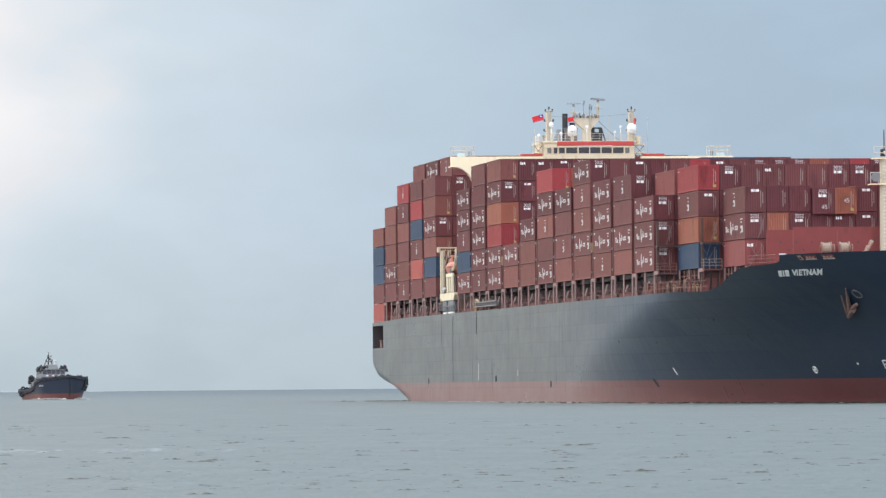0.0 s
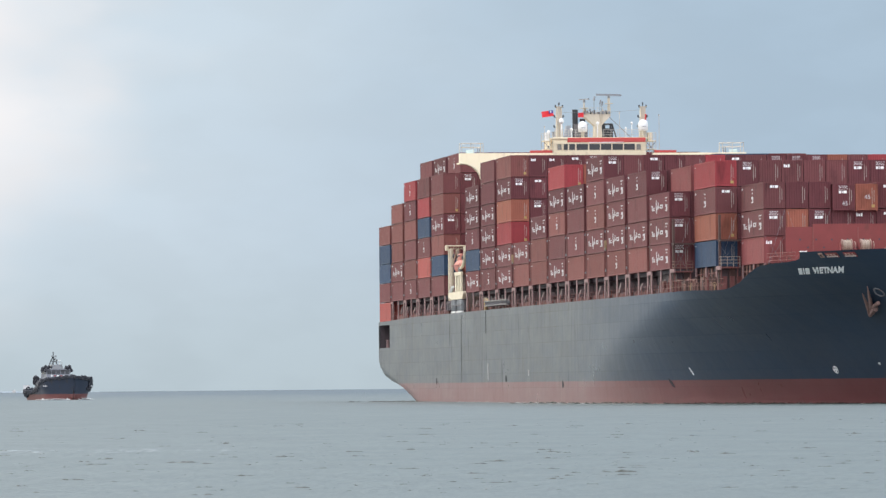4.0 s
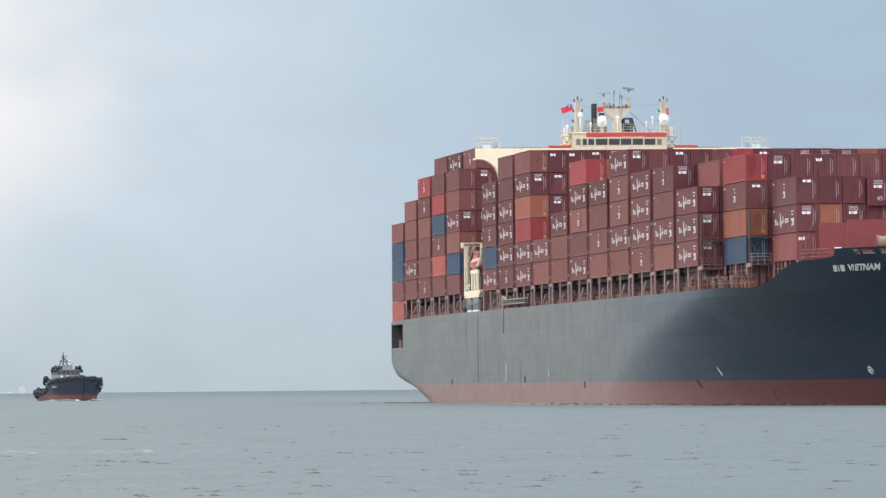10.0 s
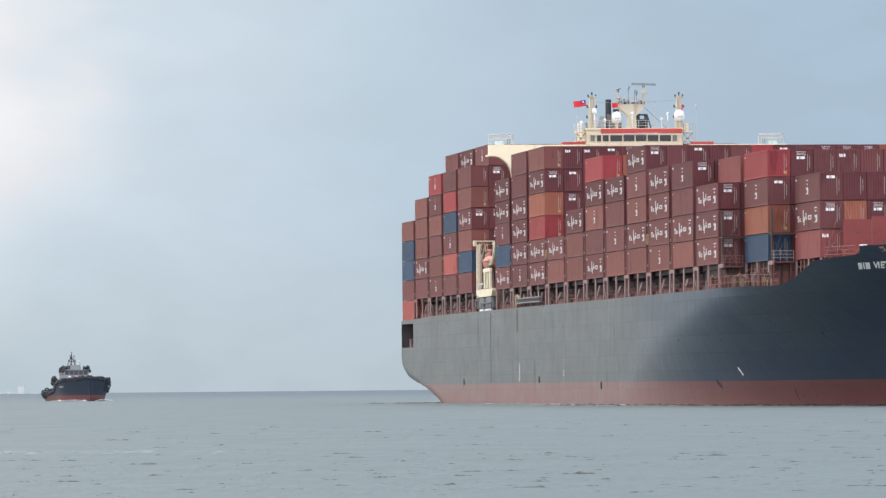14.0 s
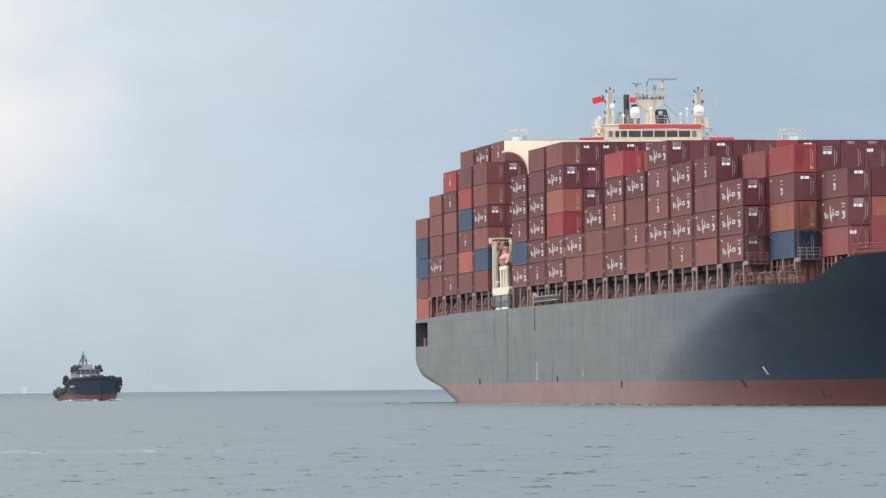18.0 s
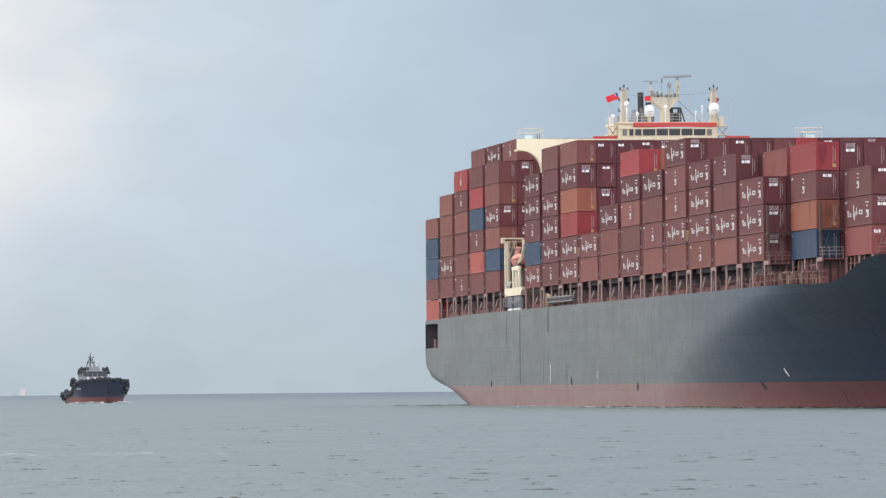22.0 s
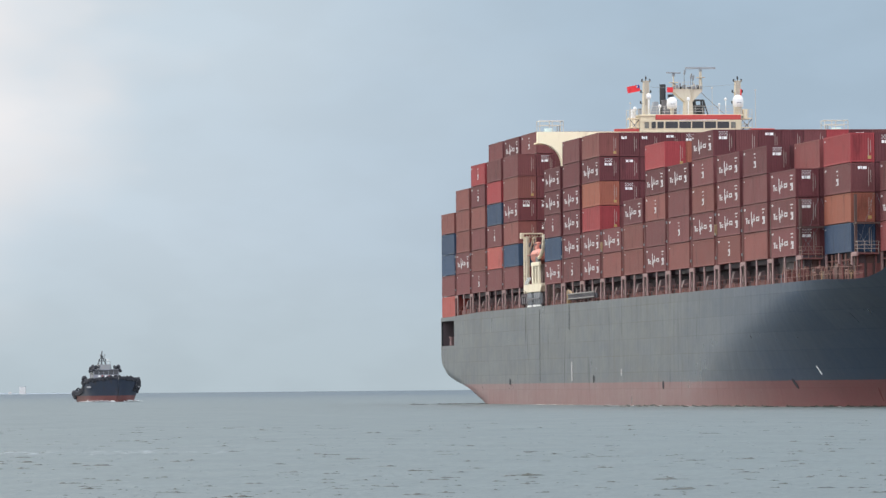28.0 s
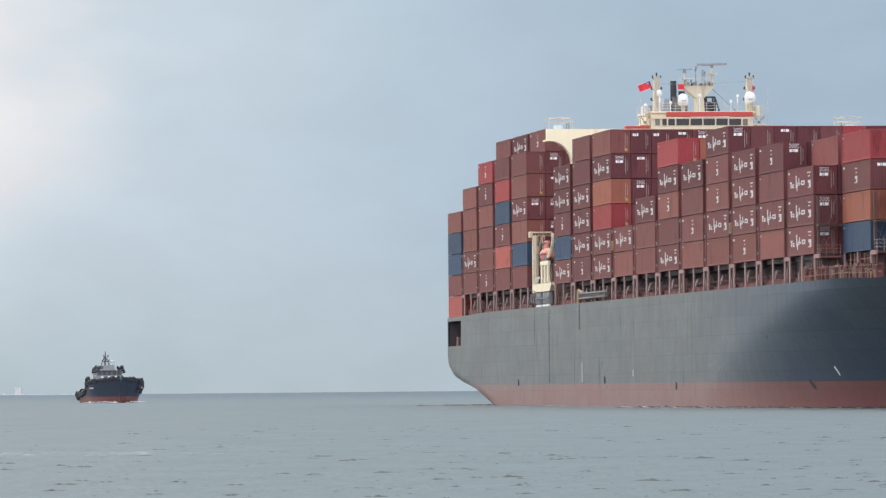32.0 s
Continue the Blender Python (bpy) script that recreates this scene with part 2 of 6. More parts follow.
    tot = mix(0.14, mix(0.18, br.outputs["Color"], ramp(runs, 0.25, 0.75)), ramp(cloud, 0.3, 0.7))
    worn = n.new("ShaderNodeMath")
    l.new(ramp(tot, 0.25, 0.75, rough - 0.10, rough + 0.14), worn.inputs[0])
    l.new(times(aft, ramp(thin, 0.60, 0.74, 0.0, 0.32)), worn.inputs[1])
    l.new(worn.outputs[0], b.inputs["Roughness"])
    # plating dished between the frames, over the weld seams
    bp = n.new("ShaderNodeBump")
    bp.inputs["Strength"].default_value, bp.inputs["Distance"].default_value = 0.5, 0.05
    l.new(mix(0.80, mix(0.93, br.outputs["Fac"], grit), noise_at(0.35, 0.85, 2.0)), bp.inputs["Height"])
    l.new(bp.outputs[0], b.inputs["Normal"])
    return m


# last colour of each is the sky sheen painted along the side
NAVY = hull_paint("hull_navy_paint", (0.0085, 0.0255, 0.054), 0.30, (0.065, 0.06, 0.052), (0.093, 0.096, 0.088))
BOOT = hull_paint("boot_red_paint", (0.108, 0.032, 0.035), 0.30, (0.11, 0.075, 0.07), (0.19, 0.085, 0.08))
DECKRED = material("deck_red_oxide", (0.23, 0.072, 0.060), 0.6, vary=0.25, size=2.0, fine=4.0, stain=(0.09, 0.04, 0.03))
WALLRED = material("breakwater_red", (0.215, 0.052, 0.050), 0.65, vary=0.28, size=1.3, stain=(0.15, 0.05, 0.045), streak=3.0, spec=0.3)
ROPE = material("mooring_rope", (0.42, 0.34, 0.27), 0.85, vary=0.2, size=0.3, bump=0.02)
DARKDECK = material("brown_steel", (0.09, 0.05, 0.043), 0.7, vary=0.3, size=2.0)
POSTPINK = material("weathered_pink_posts", (0.27, 0.165, 0.158), 0.65, vary=0.25, size=1.2, stain=(0.2, 0.09, 0.08), streak=3.0)
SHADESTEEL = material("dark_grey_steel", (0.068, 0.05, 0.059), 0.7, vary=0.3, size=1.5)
DULLGREY = material("dull_grey_steel", (0.13, 0.125, 0.135), 0.65, vary=0.3, size=0.8, stain=(0.08, 0.05, 0.045))
RECESSBROWN = material("mooring_space_paint", (0.075, 0.055, 0.06), 0.7, vary=0.25, size=2.0)
WALKRED = material("walkway_red", (0.17, 0.062, 0.056), 0.65, vary=0.3, size=1.0, stain=(0.09, 0.045, 0.04))
TANCREAM = material("weathered_cream_paint", (0.66, 0.56, 0.41), 0.5, vary=0.15, size=1.5, stain=(0.42, 0.30, 0.20), streak=4.0)
MASTCREAM = material("mast_cream_paint", (0.56, 0.50, 0.39), 0.5, vary=0.12, size=1.2, stain=(0.36, 0.29, 0.21), streak=5.0)
CREAM = material("cream_paint", (0.90, 0.78, 0.55), 0.45, vary=0.06, size=3.0, stain=(0.70, 0.57, 0.39), streak=5.0)
HOUSECREAM = material("weathered_house_cream", (0.72, 0.62, 0.44), 0.5, vary=0.12, size=1.6, stain=(0.50, 0.39, 0.27), streak=5.0)
STATIONCREAM = material("station_cream_paint", (0.78, 0.69, 0.51), 0.5, vary=0.12, size=1.0, stain=(0.5, 0.38, 0.26), streak=4.0)
RAILGREY = material("dull_white_rail_paint", (0.50, 0.48, 0.44), 0.55, vary=0.2, size=0.8)
TEAL = material("pale_teal_paint", (0.52, 0.64, 0.64), 0.5, vary=0.1, size=0.5)
BARSTEEL = material("galvanised_bar", (0.36, 0.31, 0.27), 0.5, vary=0.3, size=0.6)
BRACKET = material("mauve_bracket_paint", (0.21, 0.15, 0.15), 0.65, vary=0.3, size=0.8, stain=(0.12, 0.07, 0.065))
WHITE = material("white_paint", (0.8, 0.8, 0.78), 0.4, vary=0.06, size=1.5)
NAMEWHITE = material("name_white_paint", (0.95, 0.95, 0.94), 0.5, vary=0.03, size=1.0)
MARK = material("white_marking", (0.86, 0.86, 0.85), 0.5, vary=0.1, size=1.0)
ORANGE = material("red_orange_paint", (0.50, 0.055, 0.045), 0.45, vary=0.1)
DULLMARK = material("weathered_white_marking", (0.52, 0.51, 0.52), 0.6, vary=0.2, size=0.8, stain=(0.40, 0.33, 0.31))
BLACK = material("black_paint", (0.02, 0.022, 0.026), 0.45, vary=0.2)
GREY = material("grey_steel", (0.22, 0.23, 0.24), 0.5, vary=0.15)
YELLOW = material("yellow_paint", (0.40, 0.28, 0.09), 0.5, vary=0.1)
# rubber greyed a little for the haze over the tug
RUBBER = material("tyre_rubber", (0.044, 0.046, 0.055), 0.8, vary=0.3, size=0.6, bump=0.02, spec=0.25)
GLASS = material("dark_window_glass", (0.075, 0.08, 0.085), 0.15, vary=0.3, size=1.2)
HAZEGLASS = material("pale_reflecting_glass", (0.16, 0.15, 0.13), 0.15, vary=0.1)
BOATORANGE = material("lifeboat_orange", (0.50, 0.17, 0.125), 0.55, vary=0.2, size=0.8, stain=(0.36, 0.14, 0.11))
LADDERGREY = material("worn_ladder_grey", (0.21, 0.20, 0.19), 0.65, vary=0.25, size=0.6, stain=(0.12, 0.09, 0.08))
DAVITOCHRE = material("worn_ochre_paint", (0.34, 0.23, 0.12), 0.65, vary=0.25, size=0.4, stain=(0.2, 0.12, 0.08))
BOATRED = material("lifeboat_strip_red", (0.30, 0.08, 0.065), 0.5, vary=0.15, size=0.6)
DULLCREAM = material("dull_cream_paint", (0.47, 0.39, 0.29), 0.6, vary=0.2, size=0.8, stain=(0.28, 0.19, 0.14), streak=3.0)
FLAGRED = material("red_flag_cloth", (0.70, 0.04, 0.05), 0.8, vary=0.1)
FLAGBLUE = material("blue_flag_cloth", (0.02, 0.04, 0.25), 0.8, vary=0.1)
FOAM = material("sea_foam", (0.75, 0.77, 0.77), 0.7, vary=0.1, size=1.0, bump=0.02)
# blue lifted so that the colour holds the haze over the tug
TUGHULL = material("tug_dark_blue_paint", (0.032, 0.042, 0.068), 0.5, vary=0.25, size=1.5, stain=(0.05, 0.04, 0.04), streak=3.0)
TUGRED = material("tug_red_antifouling", (0.165, 0.058, 0.052), 0.55, vary=0.2, size=1.5)
TUGGLASS = material("tug_dark_glass", (0.045, 0.05, 0.058), 0.2, vary=0.2)
TUGSIGN = material("tug_dull_red_sign", (0.25, 0.08, 0.08), 0.6, vary=0.2)
TUGPALE = material("tug_pale_paint", (0.25, 0.26, 0.27), 0.55, vary=0.15, size=1.0, stain=(0.3, 0.25, 0.22))
TUGGREY = material("tug_house_paint", (0.22, 0.23, 0.26), 0.5, vary=0.1, size=2.0)
# far wall's white is dulled by haze put into its colour
HAZEWHITE = material("far_white_wall", (0.60, 0.59, 0.58), 0.8, vary=0.06, size=2.0)
PALECASING = material("pale_grey_casing", (0.25, 0.28, 0.32), 0.6, vary=0.2, size=0.8)
PALEPOST = material("pale_weathered_steel", (0.38, 0.35, 0.32), 0.6, vary=0.2, size=0.6, stain=(0.35, 0.22, 0.17))
RAILDULL = material("dull_brown_red_rail", (0.235, 0.125, 0.10), 0.65, vary=0.3, size=0.8, stain=(0.12, 0.07, 0.06))
RAILPALE = material("dull_pale_rail", (0.31, 0.27, 0.235), 0.65, vary=0.25, size=0.6, stain=(0.2, 0.13, 0.1))
SEA = sea_material()


def box_paint(name, colour):
    return material(name, colour, 0.66, vary=0.26, size=1.6, fine=5.0, stain=[c * 0.55 for c in colour], streak=4.0, spread=0.16, bump=0.003, spec=0.27)


PAINT = {
    "m": box_paint("maroon_container", (0.124, 0.036, 0.041)),
    "b": box_paint("brown_red_container", (0.148, 0.049, 0.051)),
    "k": box_paint("rust_brown_container", (0.192, 0.066, 0.059)),
    "o": box_paint("orange_brown_container", (0.285, 0.094, 0.062)),
    "s": box_paint("salmon_red_container", (0.215, 0.060, 0.060)),
    "r": box_paint("bright_red_container", (0.30, 0.046, 0.052)),
    "c": box_paint("coral_red_container", (0.38, 0.092, 0.080)),
    "B": box_paint("blue_container", (0.036, 0.064, 0.116)),
}
PAINT_WORDS = {"m": "dark maroon", "b": "brown-red", "k": "rusty red-brown", "o": "faded orange-brown", "s": "faded salmon-red", "r": "bright red", "c": "sun-bleached coral-red", "B": "blue"}


# ---- mesh helpers ----
def part(name, bm, mat, parent=None, label="", smooth=False):
    me = bpy.data.meshes.new(name)
    bm.normal_update()
    bm.to_mesh(me)
    bm.free()
    me.materials.append(mat)
    if smooth:
        for p in me.polygons:
            p.use_smooth = True
    ob = new(name, me)
    if parent:
        ob.parent = parent
    if label:
        ob["label"] = label
    return ob


def box(bm, x0, x1, y0, y1, z0, z1, bevel=0.0):
    r = bmesh.ops.create_cube(bm, size=1.0)
    for v in r["verts"]:
        v.co = Vector((x0 + (v.co.x + 0.5) * (x1 - x0), y0 + (v.co.y + 0.5) * (y1 - y0), z0 + (v.co.z + 0.5) * (z1 - z0)))
    if bevel:
        edges = {e for v in r["verts"] for e in v.link_edges}
        bmesh.ops.bevel(bm, geom=list(edges), offset=bevel, segments=1, affect="EDGES")
    return bm


def rod(bm, a, b, r0, r1=None, seg=8):
    a, b = Vector(a), Vector(b)
    r1 = r0 if r1 is None else r1
    d = b - a
    m = Matrix.Translation((a + b) / 2) @ d.to_track_quat("Z", "Y").to_matrix().to_4x4()
    bmesh.ops.create_cone(bm, cap_ends=True, segments=seg, radius1=r0, radius2=r1, depth=d.length, matrix=m)
    return bm


def ball(bm, x, y, z, r, stretch=1.0, u=12, v=8):
    bmesh.ops.create_uvsphere(bm, u_segments=u, v_segments=v, radius=r, matrix=Matrix.Translation((x, y, z)) @ Matrix.Diagonal((1, 1, stretch, 1)))
    return bm


def torus(bm, m, big, small, a=10, b=6):
    rings = []
    for i in range(a):
        ca, sa = math.cos(2 * math.pi * i / a), math.sin(2 * math.pi * i / a)
        rings.append([bm.verts.new(m @ Vector(((big + small * math.cos(2 * math.pi * j / b)) * ca, (big + small * math.cos(2 * math.pi * j / b)) * sa, small * math.sin(2 * math.pi * j / b)))) for j in range(b)])
    for i in range(a):
        for j in range(b):
            bm.faces.new((rings[i][j], rings[(i + 1) % a][j], rings[(i + 1) % a][(j + 1) % b], rings[i][(j + 1) % b]))
    return bm


def prism(bm, outline, axis, lo, hi):
    """An outline of 2D points pushed along an axis: 'x' takes (y, z), 'y' takes (x, z), 'z' takes (x, y)."""
    def at(p, d):
        return {"x": (d, p[0], p[1]), "y": (p[0], d, p[1]), "z": (p[0], p[1], d)}[axis]
    a = [bm.verts.new(at(p, lo)) for p in outline]
    b = [bm.verts.new(at(p, hi)) for p in outline]
    k = len(outline)
    for i in range(k):
        bm.faces.new((a[i], a[(i + 1) % k], b[(i + 1) % k], b[i]))
    bm.faces.new(a[::-1])
    bm.faces.new(b)
    bmesh.ops.recalc_face_normals(bm, faces=bm.faces)
    return bm


def B():
    return bmesh.new()


def pieces(bm, mat, parent, upright="rail_post", level="rail_bar"):
    """Links each loose bar of a bmesh as a part of its own, named by the way it runs."""
    bm.verts.ensure_lookup_table()
    left = set(bm.verts)
    while left:
        todo = [left.pop()]
        island = set(todo)
        while todo:
            for e in todo.pop().link_edges:
                for v in e.verts:
                    if v in left:
                        left.discard(v)
                        island.add(v)
                        todo.append(v)
        low = [min(v.co[k] for v in island) for k in range(3)]
        high = [max(v.co[k] for v in island) for k in range(3)]
        one = B()
        twin = {v: one.verts.new(v.co) for v in island}
        for face in {g for v in island for g in v.link_faces}:
            one.faces.new([twin[v] for v in face.verts])
        stands = high[2] - low[2] > max(high[0] - low[0], high[1] - low[1])
        part(upright if stands else level, one, mat, parent)
    bm.free()

# ---- sea ----
def build_sea():
    bm = B()
    rows = [-400, 20, 60, 100, 160, 240, 340, 480, 700, 1000, 1300, 1700, 2200, 2800, 3500, 4200, 5000, 6000, 8000]
    cols = [-12000, -3000, -800, -250, -80, 0, 80, 250, 800, 3000, 12000]
    g = [[bm.verts.new((x, y, -max(0.0, y) ** 2 / 4.2e7)) for x in cols] for y in rows]
    for i in range(len(rows) - 1):
        for j in range(len(cols) - 1):
            bm.faces.new((g[i][j], g[i][j + 1], g[i + 1][j + 1], g[i + 1][j]))
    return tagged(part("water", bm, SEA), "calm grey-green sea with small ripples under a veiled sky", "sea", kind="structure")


build_sea()

# ---- container ship ----
# Ship space: x forward, y to port, z up. y = 0 is the outer face of the cargo on the starboard side.
ship = tagged(new("container_ship"), "large navy container ship with red boot top, loaded with containers", "ship")
MID, HALF = 19.8, 20.2


def lerp_rows(x, pts):
    for (a, p), (b, q) in zip(pts, pts[1:]):
        if x <= b:
            return p + (q - p) * max(0.0, (x - a) / (b - a))
    return pts[-1][1]


def keel_line(u):
    """Height of the counter's bottom, which climbs towards the stern."""
    return lerp_rows(u, [(-243, 7.2), (-241.5, 5.55), (-241.2, 4.95), (-240.9, 4.58), (-240.3, 4.15), (-239.5, 3.82), (-238.5, 3.52), (-236, 3.02), (-227, 2.05), (-219, 1.4), (-203, -0.6), (-190, -3.0)])


def half_beam(u, w):
    t = max(0.0, w) / 14.0
    q = t - 0.9 * max(0.0, t - 0.75) ** 2
    start, end, power = -56 + 80 * q ** 1.9, 47 + 16 * t ** 0.9, 1.98 + 0.40 * q
    if u > start:
        return HALF * max(0.0, 1 - ((u - start) / (end - start)) ** power) if u < end else 0.0
    bottom = keel_line(u)
    if w < bottom + 1.2:
        q = max(0.0, (bottom + 1.2 - w) / 1.2)
        return HALF * max(0.0, 1 - q ** 3) ** 0.5
    return HALF


def deck_edge(u):
    return lerp_rows(u, [(-243, 12.0), (-232, 12.05), (-205, 12.35), (13.8, 12.4), (21.2, 12.25), (25.7, 12.34), (29.8, 12.9), (34.1, 13.77), (37.7, 14.48), (43.8, 14.81), (45.8, 14.96), (46.9, 15.72), (64, 15.9)])


STATIONS = [-241.5, -241.2, -240.9, -240.3, -239.5, -238.5, -237, -235, -233, -229.0, -226, -222, -218, -213, -208, -204, -200, -195, -190, -170, -150, -130, -110, -90, -75] + [-60 + 2.5 * i for i in range(40)] + [39, 40.5, 42, 43, 43.6, 44.5, 45.1, 46.0, 47.0, 48.2, 49.2, 51, 53, 55, 57, 59, 60.5, 62, 63, 64]
PAINT_LINE = 2.65


def section(u):
    """Heights of one station's points, from the bottom to the deck edge, closer together round the bilge."""
    lo, hi = max(-3.0, keel_line(u)) if u < -180 else -3.0, deck_edge(u)
    shares = [0.0, 0.004, 0.012, 0.025, 0.045, 0.07, 0.1] + [0.1 + 0.9 * k / 14 for k in range(1, 15)]
    return [hi if q == 1.0 else lo + (hi - lo) * q for q in shares]


def hull_side(side, above):
    bm = B()
    g = [[bm.verts.new((u, MID + side * half_beam(u, w), w)) for w in section(u)] for u in STATIONS]
    for a, b in zip(g, g[1:]):
        for j in range(len(a) - 1):
            f = (a[j], b[j], b[j + 1], a[j + 1])
            bm.faces.new(f if side < 0 else f[::-1])
    bmesh.ops.remove_doubles(bm, verts=bm.verts, dist=0.0005)

    def cut(z):
        bmesh.ops.bisect_plane(bm, geom=[*bm.verts, *bm.edges, *bm.faces], plane_co=(0, 0, z), plane_no=(0, 0, 1))

    cut(PAINT_LINE)
    if above:
        cut(8.05)
        cut(11.5)
    gone = [f for f in bm.faces if (f.calc_center_median().z < PAINT_LINE) == above]
    if above:
        for f in bm.faces:
            c = f.calc_center_median()
            if -240.9 < c.x < -229.0 and 8.05 < c.z < 11.5:
                gone.append(f)
    bmesh.ops.delete(bm, geom=list(set(gone)), context="FACES")
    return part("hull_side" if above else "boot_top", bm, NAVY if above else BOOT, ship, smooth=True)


for s in (-1, 1):
    hull_side(s, True)
    hull_side(s, False)


def flat(bm, us, z, inset=0.02):
    prev = None
    for u in us:
        h = max(0.01, half_beam(u, z(u)) - inset)
        pair = (bm.verts.new((u, MID - h, z(u))), bm.verts.new((u, MID + h, z(u))))
        if prev:
            bm.faces.new((prev[0], pair[0], pair[1], prev[1]))
        prev = pair
    return bm


def build_decks():
    part("main_deck", flat(B(), [u for u in STATIONS if u <= 28], lambda u: 11.6), DECKRED, ship)
    part("forecastle_deck", flat(B(), [u for u in STATIONS if u >= 27], lambda u: lerp_rows(u, [(27.5, 11.6), (33, 12.7), (36.5, 13.4), (44, 13.7), (64, 14.6)])), DECKRED, ship)
    bm = B()
    rows = [(5.6, 0.8), (6.0, 0.9), (7.2, 1.0), (8.0, 1.0), (8.8, 1.0), (11.5, 1.0), (12.0, 1.0)]
    g = [[bm.verts.new((-241.5, MID + k * half_beam(-241.5, w), w)) for k in (-1, 1)] for w, _ in rows]
    for a, b in zip(g, g[1:]):
        bm.faces.new((a[0], a[1], b[1], b[0]))
    part("transom", bm, NAVY, ship)
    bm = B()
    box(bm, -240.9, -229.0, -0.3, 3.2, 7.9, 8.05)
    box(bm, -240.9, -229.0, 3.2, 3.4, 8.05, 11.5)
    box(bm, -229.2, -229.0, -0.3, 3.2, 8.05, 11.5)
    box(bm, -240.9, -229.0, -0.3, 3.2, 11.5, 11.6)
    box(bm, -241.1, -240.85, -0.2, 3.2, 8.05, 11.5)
    part("mooring_deck", bm, RECESSBROWN, ship)
    for u in (-236.0, -232.2):
        bm = B()
        rod(bm, (u, 0.3, 8.05), (u, 0.3, 9.2), 0.28, 0.24, 10)
        rod(bm, (u, 0.3, 9.2), (u, 0.3, 9.3), 0.36, 0.36, 10)
        part("bollard", bm, POSTPINK, ship)


build_decks()

# hatch coaming and cover level under the cargo, set in from the ship's side
BAY = 14.12
BAYS = [("A", -174.3 - BAY * k) for k in (4, 3, 2, 1, 0)] + [("F", -141.2 + BAY * k) for k in range(13)]
FLOOR, TIER, ROW, LONG, WIDE, TALL = 15.04, 2.9, 2.47, 12.19, 2.40, 2.81
INSET = [0] * 16 + [1, 2]
# how many tiers stand in the outer row, the second row, and all rows further in
OUTER = [4, 5, 6, 6, 6, 5, 6, 6, 2, 3, 5, 4, 5, 4, 4, 3, 4, 3]
SECOND = [5, 6, 7, 7, 7, 5, 6, 6, 2, 3, 5, 4, 5, 4, 4, 4, 4, 3]
INNER = [5, 6, 7, 7, 7, 6, 6, 6, 3, 3, 5, 4, 5, 4, 4, 4, 4, 3]
# outer row, from the bottom: paint and writing (T long, n short, - none)
SIDES = [
    "b- B- B- k-", "b- bT k- k- k-", "bn k- b- k- mn rn", "b- c- bn B- r- b-", "b- B- k- mT k- b-",
    "bT B- mn mT mT", "bn mT mT mT m- b-", "bT bT r- o- mT k-", "k- bT", "k- k- mT", "bT b- kn mT r-", "k- bn b- mT",
    "k- bT kn bn mT", "kn bT bT mT", "k- bT b- mn", "bT bT mT", "B- o- bn r-", "s- bT bn",
]
# forward ends of the outer row, from the bottom: Z dots and bar, z bar, x small bars, - none
ENDS = {4: "---Z--", 7: "----Z-", 9: "--Z", 10: "---z-", 12: "----Z", 14: "---Z", 15: "ZZZ", 16: "--z-", 17: "xZz"}


# boxes further in whose paint and writing show: bay, row, tier
KNOWN = {
    (2, 1, 6): "b--", (3, 1, 6): "mT-", (4, 1, 6): "bn-", (4, 1, 5): "m-Z", (4, 1, 4): "m-z", (4, 2, 6): "b--", (4, 2, 5): "b--",
    (7, 1, 5): "m-x", (7, 2, 5): "m-x", (7, 3, 5): "m-z", (7, 1, 4): "m-z", (7, 1, 3): "m-Z", (7, 2, 4): "m--", (7, 2, 3): "m-z",
    (12, 1, 4): "b--", (12, 2, 4): "m-z", (12, 3, 4): "m--", (12, 4, 4): "b--", (12, 5, 4): "r--", (12, 6, 4): "m-z", (12, 7, 4): "b--", (12, 8, 4): "m-Z",
    (12, 9, 4): "m-Z", (12, 10, 4): "m-Z", (12, 11, 4): "o--", (12, 12, 4): "b--", (12, 13, 4): "r--", (12, 14, 4): "m-Z", (15, 1, 3): "s--", (7, 11, 5): "B--", (7, 12, 5): "B--", (7, 13, 5): "B--",
    (16, 2, 3): "m-Z", (16, 3, 3): "b--", (16, 4, 3): "b-x", (16, 5, 3): "b--", (16, 6, 3): "b--", (16, 7, 3): "m-Z", (16, 8, 3): "m-Z", (16, 2, 2): "b--",
    (17, 3, 2): "m--", (17, 3, 1): "o--", (17, 4, 2): "m--", (17, 4, 1): "m-Z", (17, 5, 1): "m--", (17, 6, 1): "m-x", (17, 7, 2): "m-z", (17, 7, 1): "m-z", (17, 8, 2): "m--",
}


